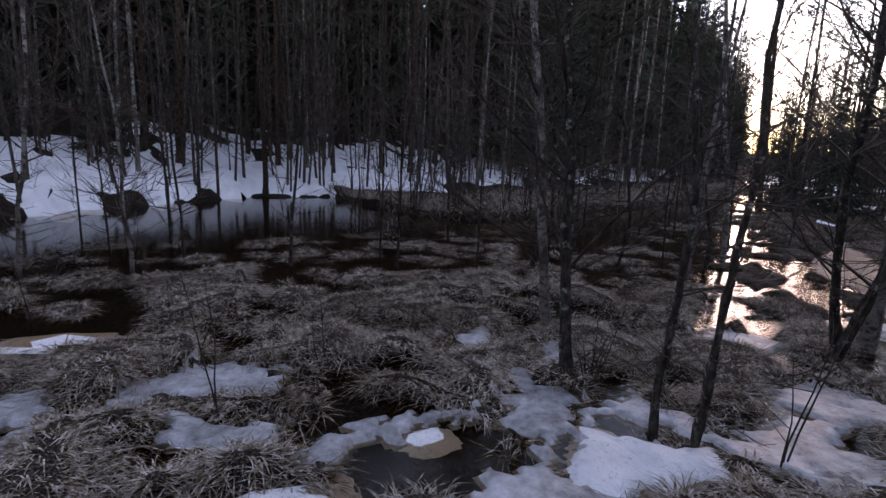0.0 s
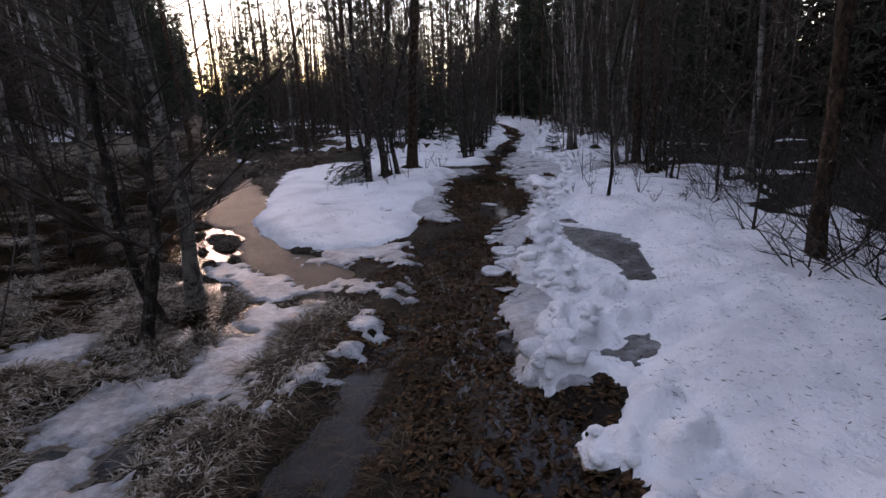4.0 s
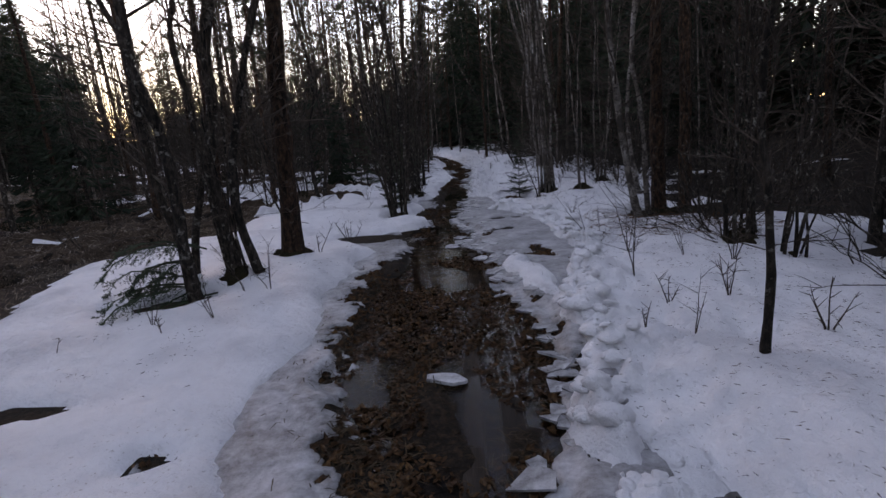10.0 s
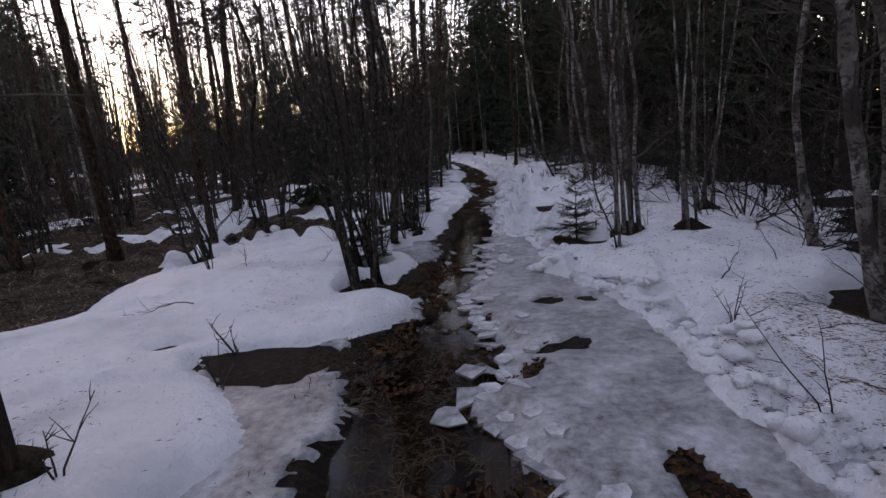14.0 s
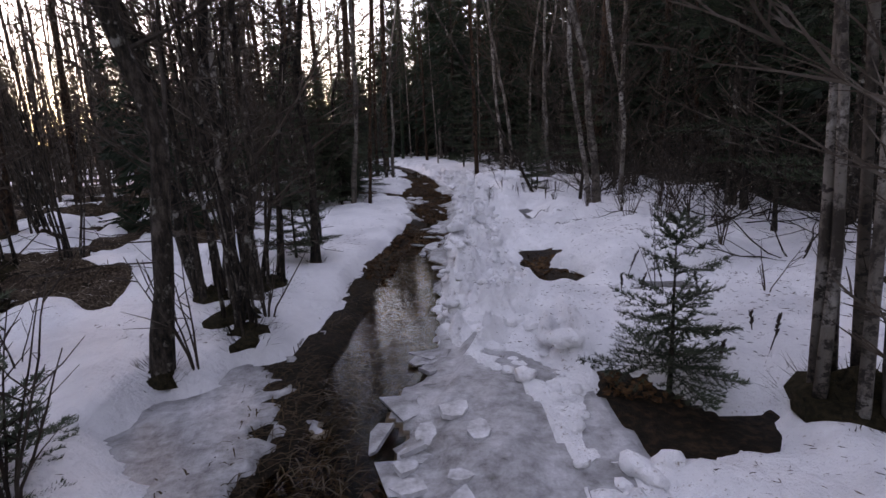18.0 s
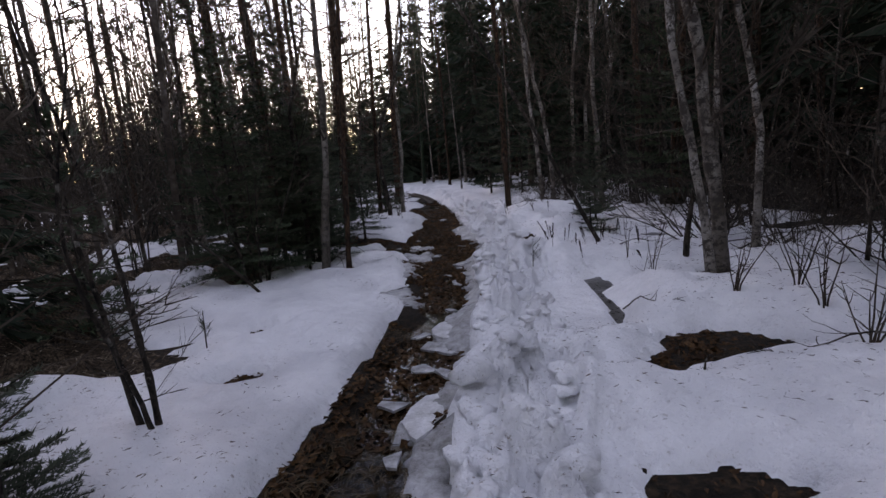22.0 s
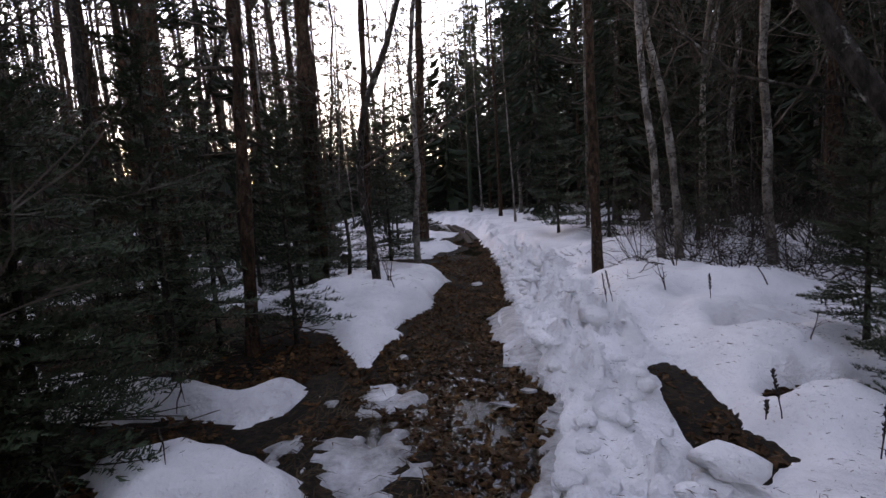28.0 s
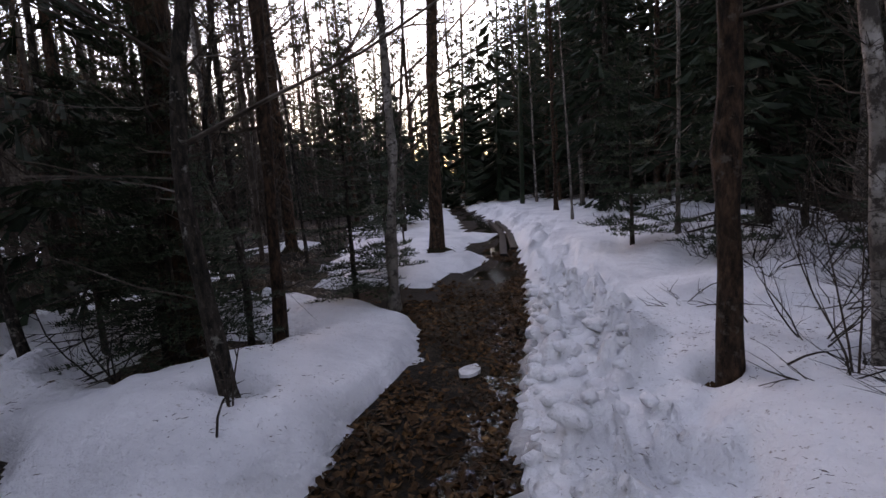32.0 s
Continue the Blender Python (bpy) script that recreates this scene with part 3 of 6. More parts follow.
LEFT_ICE = [[(-1.4, 8.7), (-0.54, 8.9), (-0.66, 9.29), (-0.85, 10.29), (-1.0, 11.84), (-0.99, 12.48), (-0.84, 12.93), (-0.73, 13.47), (-0.82, 14.01), (-0.94, 14.43), (-0.85, 14.82), (-0.5, 15.14), (-0.55, 15.5), (-1.2, 15.7), (-2.2, 14.7), (-1.6, 13.5), (-1.5, 11.5)],
            [(-1.35, 16.9), (-0.6, 16.9), (-0.5, 17.5), (-0.75, 18.15), (-0.62, 18.6), (-1.2, 18.3)],
            [(-0.93, 25.89), (-0.63, 26.01), (-0.42, 26.08), (-0.35, 25.83), (-0.43, 25.6), (-0.68, 25.72)], [(-0.77, 26.39), (-0.57, 26.63), (-0.46, 26.54), (-0.69, 26.36)],
            [(-0.6, 23.3), (-0.28, 23.3), (-0.3, 23.7), (-0.5, 23.9), (-0.8, 23.75)], [(-0.75, 24.4), (-0.45, 24.5), (-0.4, 25.3), (-0.8, 25.3)]]
ICE_GAPS = [(-3.02, 0.3, 0.08, 0.1, 0), (-0.85, 4.9, 0.2, 0.32, 10)]
POOL = [[(-2.3, 6.48), (-2.58, 6.89), (-3.04, 7.68), (-4.13, 8.54), (-4.92, 9.91), (-5.4, 11.4), (-5.9, 12.8), (-5.3, 13.2), (-4.6, 11.6), (-3.6, 9.9), (-3.3, 8.6), (-2.8, 7.8), (-2.2, 7.3), (-1.4, 7.1), (-1.4, 6.7), (-0.92, 6.37), (-0.6, 6.3), (-0.5, 6.1), (-0.67, 5.8), (-1.15, 5.8), (-1.5, 5.78), (-1.96, 6.28)],
        [(-2.05, 14.5), (-1.17, 14.66), (-0.95, 14.37), (-1.1, 14.0), (-1.54, 13.95)]]


def union(x, y, ovals):
    d = np.full(np.shape(x), -50.0)
    for o in ovals:
        d = np.maximum(d, oval(x, y, *o))
    return d


def snow_inside(x, y):
    """Metres from the snow's edge; positive where snow lies."""
    wob = 0.16 * (fbm(x * 2.6, y * 2.6, 3) - 0.5) + 0.07 * (fbm(x * 9, y * 9, 4, 2) - 0.5)
    right = x - SNOW_R(y) + wob * smooth(-8, 16, y + 30)
    left = np.minimum(np.minimum(SNOW_L(y) - x, (x - MARSH(y)) * 0.7), (y - 32.5) * 0.7) + wob * 1.3
    left = np.maximum(left, patches(x, y, LEFT_SNOW) + wob * 0.55)
    d = np.maximum(right, np.maximum(left, np.maximum(union(x, y, SNOW_OVALS), patches(x, y, MARSH_SNOW)) + wob * 0.5))
    holes = -np.maximum(union(x, y, SNOW_HOLES) - wob * 1.2, patches(x, y, HOLLOWS) - wob * 1.3)
    d = np.minimum(d, holes)
    # under the trees at the side the snow breaks up
    wood = 0.9 * (fbm(x * 1.1, y * 1.1, 8) - 0.44) + 0.08 - 0.4 * smooth(3.6, 5.6, x) - 0.25 * smooth(7, 10, x)
    d = np.minimum(d, np.where(x > 2.4, wood + np.clip(3.5 - x, 0, 1) * 0.6, d))
    # patches in the open marsh further on, and the slope beyond the stream
    pat = 1.3 * (fbm(x * 0.55, y * 0.55, 21) - 0.67)
    d = np.maximum(d, np.where((x < MARSH(y) - 0.5) & (y > 16) & (x > BANK_NEAR(y) + 1.5), pat, -9))
    rim = bank_far(x, y)
    far = 0.9 * (fbm(x * 1.6, y * 1.6, 31) - 0.38 - 0.3 * smooth(2.5, 7, rim - x)) + 0.3 * (1 - smooth(0.5, 2.5, rim - x))
    d = np.where(x < rim - 0.2, np.minimum((rim - x) * 0.6 - 0.26, far), d)
    return d


def snow_depth(x, y):
    d = snow_inside(x, y)
    t = np.clip(d / np.where((x < 0) & (y < 14), 0.34, 0.16), 0, 1)
    deep = 0.03 + 0.18 * fbm(x * 0.8, y * 0.8, 12, 3) + 0.12 * smooth(0.35, 0.7, vnoise(x * 1.25, y * 1.1, 23)) * smooth(0.5, 1.2, x) * smooth(17, 19, y) - 0.02 + 0.05 * smooth(0.1, 0.9, d)
    deep = deep + 0.16 * np.exp(-((x + 1.75) / 0.75) ** 2 - ((y - 29.1) / 1.1) ** 2) + 0.1 * np.exp(-((x + 2.0) / 0.9) ** 2 - ((y - 12.0) / 1.0) ** 2)
    deep = np.where((x < 0) & (y < 14), deep * 0.8, deep)
    deep = np.where((y < 6.0) & (x < -0.6), 0.09, deep)
    deep = deep * (0.25 + 0.75 * smooth(0.0, 0.4, -np.maximum(union(x, y, SOFT_POOLS), patches(x, y, MELT))))
    deep = np.where(x < bank_far(x, y), 0.12, deep)
    h = deep * np.sqrt(np.clip(t * (2 - t), 0, 1))
    h = h + np.where((x < 0) & (y < 14), 0.45, 1.0) * (0.055 * (fbm(x * 3.0, y * 3.0, 14, 3) - 0.5) + 0.03 * (fbm(x * 8, y * 8, 13, 2) - 0.5)) * t
    # the trodden line along the water's right side
    off = x - SNOW_R(y)
    tread = (0.35 + 0.65 * smooth(17.5, 19, y)) * smooth(0.0, 0.12, off) * (1 - smooth(0.6, 0.95, off + 0.3 * (fbm(x * 2, y * 2, 22, 2) - 0.5)))
    prints = fbm(x * 3.9, y * 3.2, 15, 2)
    steps = smooth(0.5, 0.58, prints)
    pits = smooth(0.6, 0.68, vnoise(x * 4.4 + 0.8 * prints, y * 3.4, 17))
    h = h * (1 - 0.25 * tread) + tread * t * (0.15 * (steps - 0.6) - 0.12 * pits + 0.09 * (fbm(x * 9, y * 8, 18, 3) - 0.5))
    h = h + 0.02 * (fbm(x * 10, y * 10, 19, 2) - 0.5) * t
    h = h + (0.085 * (fbm(x * 2.2, y * 2.2, 24, 3) - 0.5) + 0.05 * (fbm(x * 6.5, y * 6.5, 25, 2) - 0.5)) * t * smooth(0.9, 1.6, x)
    h = h + 0.24 * (fbm(x * 1.15, y * 1.15, 26, 3) - 0.46) * t * smooth(1.0, 1.7, x) * smooth(26, 28.5, y)
    ridge = np.exp(-((off - 0.68) / 0.11) ** 2) * smooth(18.6, 19.4, y) * (1 - smooth(21.6, 22.4, y))
    h = h + 0.12 * ridge * t
    lumps = smooth(2, 4, y) * (1 - smooth(17, 18, y)) * (1 - smooth(0.25, 0.8, off)) * (off > -0.1)
    h = h + lumps * t * (0.34 * (fbm(x * 5.5, y * 5.5, 16, 3) - 0.47) - 0.1 * smooth(0.62, 0.72, vnoise(x * 4.3, y * 3.7, 20)))
    h = h + (footprints(x, y) + 0.05 * tread * smooth(18, 19, y)) * t
    h = h * smooth(-0.04, 0.16, -np.maximum(patches(x, y, MELT), union(x, y, SOFT_POOLS)) + 0.16 * (fbm(x * 3.1, y * 3.1, 59, 3) - 0.5))
    h = h * (0.4 + 0.6 * smooth(0.0, 0.32, -patches(x, y, HOLLOWS)))
    h = np.maximum(h, 0.03 * t * smooth(18, 19, y) * smooth(0.02, 0.14, off) * (off < 1.0))
    return np.where(d > 0, np.maximum(h, 0.004), 0.0)


def print_spots():
    rs = np.random.RandomState(4)
    for k in range(150):
        cy = 18.2 + 16.0 * (k + rs.uniform(-0.3, 0.3)) / 150
        yield float(SNOW_R(cy)) + rs.choice([0.14, 0.3, 0.46, 0.6]) + rs.normal(0, 0.05), cy, rs.normal(0, 0.3), rs.uniform(0.09, 0.16)


PRINTS = list(print_spots())


def footprints(x, y):
    """Boot prints along the trodden line: pits with a low rim."""
    h = np.zeros(np.shape(x))
    x0, x1, y0, y1 = np.min(x) - 0.4, np.max(x) + 0.4, np.min(y) - 0.4, np.max(y) + 0.4
    for cx, cy, a, deep in PRINTS:
        if not (x0 < cx < x1 and y0 < cy < y1):
            continue
        box = (np.abs(x - cx) < 0.4) & (np.abs(y - cy) < 0.4)
        u, w = x[box] - cx, y[box] - cy
        u, w = u * math.cos(a) + w * math.sin(a), w * math.cos(a) - u * math.sin(a)
        r = np.sqrt((u / 0.06) ** 2 + (w / 0.14) ** 2)
        h[box] += deep * (-(1 - smooth(0.75, 1.15, r)) + 0.28 * np.exp(-((r - 1.45) / 0.3) ** 2))
    return h


def bank_far(x, y):
    return BANK_FAR(y) + 1.1 * (fbm(0 * x + 3.7, y * 0.5, 61, 3) - 0.5) + 0.5 * (fbm(y * 2.1, 0 * x + 1.3, 62, 2) - 0.5)


def ground_z(x, y):
    wob = 0.2 * (fbm(x * 3, y * 3, 40) - 0.5)
    trail = np.minimum(x - WATER_L(y), WATER_R(y) + 0.25 - x) + wob
    bank = 0.03 + 0.05 * fbm(x * 1.2, y * 1.2, 41)
    mid = 0.5 * (WATER_L(y) + WATER_R(y)) - 0.05
    ridge = np.exp(-((x - mid) / 0.16) ** 2) * smooth(0.42, 0.62, fbm(x * 1.5, y * 0.9, 42))
    bed = -0.045 - 0.035 * smooth(12, 14, y) * (1 - smooth(20, 22.5, y)) + 0.02 * (1 - smooth(9, 11.5, y)) + 0.02 * smooth(21, 25, y) + 0.05 * (fbm(x * 1.8, y * 1.1, 64, 2) - 0.5) + 0.07 * (fbm(x * 6, y * 6, 43) - 0.5) + 0.05 * ridge
    z = bank + (bed - bank) * smooth(0, 0.22, trail)
    open_ = smooth(0.0, 0.5, MARSH(y) - x + 0.6 * wob)
    wx, wy = x + 0.5 * (fbm(x * 1.2, y * 1.2, 48, 2) - 0.5), y + 0.5 * (fbm(x * 1.2, y * 1.2, 49, 2) - 0.5)
    tus = np.maximum(vnoise(wx * 2.7, wy * 2.7, 44), 0.95 * vnoise(wx * 4.4, wy * 4.4, 50))
    wet = smooth(0, 5, x - BANK_NEAR(y))
    near = 1 - smooth(3.0, 7.0, np.hypot(x + 1.0, y - 1.0))
    marsh = -0.15 + 0.04 * wet + 0.06 * near + 0.165 * smooth(0.5, 0.88, tus) * (0.8 + 0.2 * wet) + 0.05 * (fbm(x * 7, y * 7, 45, 2) - 0.5)
    marsh = marsh + (0.05 + 0.07 * wet) * smooth(9, 15, y)
    marsh = marsh + (np.minimum(marsh, -0.02) - marsh) * smooth(-0.1, 0.05, pool_inside(x, y))
    flat = smooth(-0.12, 0.02, np.maximum(np.maximum(patches(x, y, MARSH_ICE), patches(x, y, EDGE_ICE)), np.maximum(union(x, y, SNOW_OVALS[:4]), patches(x, y, MARSH_SNOW))))
    marsh = marsh + (np.minimum(marsh, -0.012) - marsh) * flat
    z = z + (marsh - z) * open_
    stream = smooth(0, 1.0, BANK_NEAR(y) - x) * (1 - smooth(42, 50, y))
    z = z + (-0.45 - z) * stream
    reed = REED_EDGE(y) + 0.5 * (fbm(x * 0.9, y * 0.9, 63, 2) - 0.5)
    z = z + (0.05 + 0.16 * tus - z) * smooth(0.0, 0.35, reed - x)
    d = bank_far(x, y) - x
    up = np.where(d > 0, 0.06 + 2.7 * (1 - np.exp(-np.clip(d, 0, 60) / 7.0)) + 0.02 * np.clip(d, 0, 80) + 0.25 * (fbm(x * 0.5, y * 0.5, 46) - 0.5) * smooth(0, 3, d), 0)
    z = z + (up - z) * smooth(-0.3, 0.4, d)
    side = np.clip(x - 3.2, 0, 60)
    z = z + np.where(x > 0, 0.03 * side + 0.22 * (fbm(x * 0.6, y * 0.6, 47) - 0.45) * smooth(0, 1.5, side), 0)
    far = np.maximum(np.abs(y) - 60, np.abs(x) - 60)
    return z + 0.012 * np.clip(far, 0, 300)


def ice_inside(x, y):
    wob = 0.12 * (fbm(x * 4, y * 4, 51) - 0.5) + 0.06 * (fbm(x * 12, y * 12, 52, 2) - 0.5)
    right = np.minimum(x - WATER_R(y) - 0.03, SNOW_R(y) + 0.3 - 0.22 * smooth(18.2, 19.2, y) - x)
    right = np.where((y > 4.5) & (y < 33), right, -9)
    rag = 0.42 * (fbm(x * 5.2, y * 5.2, 54, 3) - 0.53) + 0.26 * (fbm(x * 15, y * 15, 57, 2) - 0.5)
    left = np.maximum(np.maximum(patches(x, y, MARSH_ICE), patches(x, y, EDGE_ICE)), patches(x, y, LEFT_ICE)) + 0.02 + rag
    d = np.maximum(right, left)
    d = np.minimum(d, -np.maximum(union(x, y, ICE_GAPS), patches(x, y, POOL[1:])))
    broken = 0.5 * (fbm(x * 3.2, y * 3.2, 53, 3) - 0.3)
    broken = np.where((y > 15.4) & (y < 18.6) & (x > -0.2), 1.0, broken)
    broken = np.where(left > 0, left, broken)
    return np.minimum(d + wob * 1.4, broken)


def pool_inside(x, y):
    d = patches(x, y, POOL)
    return d + 0.2 * (fbm(x * 2.6, y * 2.6, 55) - 0.5)


def melt_inside(x, y):
    d = np.maximum(union(x, y, SOFT_POOLS), patches(x, y, MELT)) + 0.07
    return d + 0.16 * (fbm(x * 2.4, y * 2.4, 58) - 0.5)


def sheet(name, xs, ys, height, keep, mat, floor=None):
    """A surface over the crossing lines xs and ys, where keep() holds."""
    X, Y = np.meshgrid(xs, ys)
    Z = height(X, Y)
    nx, ny = len(xs), len(ys)
    idx = np.arange(nx * ny).reshape(ny, nx)
    quads = np.stack([idx[:-1, :-1], idx[:-1, 1:], idx[1:, 1:], idx[1:, :-1]], -1).reshape(-1, 4)
    if keep is not None:
        k = keep(X, Y)
        k4 = (k[:-1, :-1] | k[:-1, 1:] | k[1:, 1:] | k[1:, :-1]).reshape(-1)
        quads = quads[k4]
        Z = np.where(k, Z, floor(X, Y)) if floor is not None else Z
    used = np.unique(quads)
    remap = np.zeros(nx * ny, np.int64)
    remap[used] = np.arange(len(used))
    co = np.stack([X, Y, Z], -1).reshape(-1, 3)[used]
    me = bpy.data.meshes.new(name)
    me.vertices.add(len(co))
    me.vertices.foreach_set("co", co.ravel())
    me.loops.add(quads.size)
    me.loops.foreach_set("vertex_index", remap[quads].ravel())
    me.polygons.add(len(quads))
    me.polygons.foreach_set("loop_start", np.arange(0, quads.size, 4))
    me.polygons.foreach_set("use_smooth", np.ones(len(quads), bool))
    me.materials.append(mat)
    me.update(calc_edges=True)
    me.validate()
    return new(name, me)


def graded(lo, a, b, hi, step, far_step):
    """Lines from lo to hi: even between a and b, wider and wider outside."""
    def out(start, end):
        vals, s, p = [], step, start
        while abs(end - p) > s:
            s = min(s * 1.16, far_step)
            p += math.copysign(s, end - start)
            vals.append(p)
        return vals + [end]
    return np.array(out(a, lo)[::-1] + list(np.arange(a, b, step)) + out(b, hi))


def top_z(x, y):
    x, y = np.atleast_1d(np.float64(x)), np.atleast_1d(np.float64(y))
    return float((ground_z(x, y) + snow_depth(x, y))[0])


# ---- ground, snow, water, ice ----
gx, gy = graded(-420, -6, 2.4, 420, 0.075, 16), graded(-420, -1, 31, 420, 0.075, 16)
tagged(sheet("ground", gx, gy, ground_z, None, M_SOIL), "dark brown forest soil with dead grass and leaf litter", "ground", kind="structure")
sx, sy = graded(-60, -4.2, 2.8, 45, 0.055, 0.7), graded(-30, 2, 32, 75, 0.045, 0.7)
sx = np.unique(np.concatenate([sx[(sx < -0.35) | (sx > 1.45)], np.arange(-0.35, 1.46, 0.032)]))
tagged(sheet("snow_cover", sx, sy, lambda x, y: ground_z(x, y) + snow_depth(x, y), lambda x, y: snow_inside(x, y) > 0, M_SNOW, lambda x, y: ground_z(x, y) - 0.01),
       "old settled snow lying in rounded patches beside the flooded trail", "snow", kind="structure")
tagged(sheet("water", np.array([-90.0, -40, -10, 0, 1.0]), np.array([-60.0, 0, 30, 60, 120]), lambda x, y: 0 * x - 0.004, None, M_WATER), "shallow brown meltwater over trail and marsh", "water", kind="structure").visible_shadow = False
ix, iy = np.arange(-5, 2.2, 0.035), np.arange(-2, 33, 0.035)
tagged(sheet("ice_sheet", ix, iy, lambda x, y: np.maximum(ground_z(x, y) + 0.006, 0.012) + 0.012 * np.clip(ice_inside(x, y) / 0.05, 0, 1) + 0.07 * np.clip(ice_inside(x, y) / 0.2, 0, 1) * np.clip(fbm(x * 4.5, y * 4.5, 68, 3) - 0.48, 0, 1) * (y > 6.5), lambda x, y: ice_inside(x, y) > 0, M_ICE, lambda x, y: 0 * x - 0.03),
       "thin grey ice along the edges of the water", "ice", kind="structure")
px, py = np.arange(-7.5, 0, 0.06), np.arange(4.5, 15, 0.06)
tagged(sheet("pool_ice", px, py, lambda x, y: 0.008 + 0.01 * fbm(x * 3, y * 3, 60), lambda x, y: pool_inside(x, y) > 0, M_POOL, lambda x, y: 0 * x - 0.01), "wet brownish ice on a pool at the marsh's edge", "ice", kind="structure")
tagged(sheet("melt_pool_ice", np.arange(-3.2, 3.1, 0.04), np.arange(4.5, 29.6, 0.04), lambda x, y: np.maximum(ground_z(x, y) + 0.004, 0.008) + 0.003, lambda x, y: melt_inside(x, y) > 0, M_MELT, lambda x, y: np.maximum(ground_z(x, y) + 0.006, 0.012) - 0.04),
       "dark grey refrozen meltwater in hollows of the snow", "ice", kind="structure")

tx, ty = np.arange(-9.5, -0.5, 0.055), np.arange(-5, 14, 0.055)
tagged(sheet("marsh_turf", tx, ty, lambda x, y: ground_z(x, y) + 0.008 + 0.02 * (fbm(x * 14, y * 14, 66, 2) - 0.3), lambda x, y: (ground_z(x, y) > -0.02) & (x < MARSH(y) + 0.05) & (snow_inside(x, y) < 0.02), M_TURF, lambda x, y: ground_z(x, y) - 0.02),
       "matted frost-grey dead grass turf on the marsh tussocks", "grass", kind="structure")
tagged(sheet("far_marsh_turf", np.arange(-9.5, -1.6, 0.085), np.arange(14.05, 34, 0.085), lambda x, y: ground_z(x, y) + 0.01 + 0.03 * (fbm(x * 9, y * 9, 69, 2) - 0.3), lambda x, y: (ground_z(x, y) > -0.03) & (x < MARSH(y) + 0.05) & (snow_inside(x, y) < 0.02), M_BROWNTURF, lambda x, y: ground_z(x, y) - 0.02),
       "matted brown dead grass of the open marsh", "grass", kind="structure")


# ---- trees ----
def stem_path(rng, height, lean, crook, n):
    pts, off = [], Vector((0, 0, 0))
    drift = Vector((rng.uniform(-1, 1), rng.uniform(-1, 1), 0))
    for i in range(n + 1):
        t = i / n
        if i:
            drift = (drift + Vector((rng.uniform(-1, 1), rng.uniform(-1, 1), 0)) * 0.9) * 0.75
            off = off + drift * crook * height / n
        pts.append(Vector((lean[0] * height * t, lean[1] * height * t, height * t)) + off - Vector((0, 0, 0.12 if i == 0 else 0)))
    # the wandering comes back to the line of the lean at about eye height and above
    ref = min(1.0, 2.4 / height)
    back = along(pts, ref) - Vector((lean[0] * height * ref, lean[1] * height * ref, 0))
    back.z = 0
    return [p - back * min(1.0, i / n / ref) for i, p in enumerate(pts)]


def along(pts, t):
    f = t * (len(pts) - 1)
    i = min(int(f), len(pts) - 2)
    return pts[i].lerp(pts[i + 1], f - i)


def limb(rng, start, heading, length, bend, n):
    pts, p, d = [start], start.copy(), heading.normalized()
    for _ in range(n):
        d = (d + Vector((rng.uniform(-1, 1), rng.uniform(-1, 1), rng.uniform(-0.6, 1.0))) * bend).normalized()
        p = p + d * length / n
        pts.append(p.copy())
    return pts


def bare_crown(buf, rng, pts, r0, height, first, count, twigs, reach, fine=2, sides=4):
    for k in range(count):
        t = first + (1 - first) * (k + rng.random()) / count
        w = rng.uniform(0, 2 * math.pi)
        rise = rng.uniform(0.35, 1.1)
        length = reach * height * (1.12 - t) * rng.uniform(0.5, 1.1) + 0.15
        r = max(r0 * (1 - t) * 0.45, 0.006) * rng.uniform(0.6, 1.0)
        start = along(pts, t)
        br = limb(rng, start, Vector((math.cos(w), math.sin(w), rise)), length, 0.25, 4 if fine > 2 else 3)
        buf.tube(br, [r, r * 0.8, r * 0.6, r * 0.42, r * 0.2] if fine > 2 else [r, r * 0.7, r * 0.45, r * 0.2], 3)
        for j in range(twigs):
            u = rng.uniform(0.25, 0.95)
            d = (br[-1] - br[0]).normalized() + Vector((rng.uniform(-1, 1), rng.uniform(-1, 1), rng.uniform(-0.3, 0.9))) * 0.9
            tw = limb(rng, along(br, u), d, length * rng.uniform(0.25, 0.5), 0.3, fine)
            rr = max(r * 0.4, 0.0042 if fine > 2 else 0.006)
            buf.ribbon(tw, [rr * (1 - 0.8 * i / fine) for i in range(fine + 1)])
            if fine > 2:
                for q in range(2):
                    side = tw[-1] - tw[0] + Vector((rng.uniform(-1, 1), rng.uniform(-1, 1), rng.uniform(-0.3, 0.7))) * length * 0.3
                    sub = limb(rng, along(tw, rng.uniform(0.2, 0.95)), side, length * rng.uniform(0.1, 0.22), 0.3, 2)
                    buf.ribbon(sub, [rr * 0.6, rr * 0.45, rr * 0.2])


def trunk_radii(r, n, flare=0.5, tip=0.1):
    return [r * ((1 - (1 - tip) * (i / n)) + flare * math.exp(-i / n * 22)) for i in range(n + 1)]


def trunk_mesh(rng, pts, r, flare, tip, sides):
    """A trunk with a knobbly, slightly wandering outline, finer low down."""
    b = Buf()
    fr = [0.0, 0.012, 0.03] + [0.03 + 0.32 * k / 16 for k in range(1, 17)] + [0.35 + 0.65 * k / 9 for k in range(1, 10)]
    ring, rad = [], []
    for u in fr:
        w = rng.uniform(0, 6.283)
        knob = 1.28 if rng.random() < 0.12 else rng.uniform(0.9, 1.08)
        q = r * ((1 - (1 - tip) * u) + flare * math.exp(-u * 30))
        ring.append(along(pts, u) + Vector((math.cos(w), math.sin(w), 0)) * r * rng.uniform(0, 0.22))
        rad.append(q * knob)
    b.tube(ring, rad, sides, True)
    return b


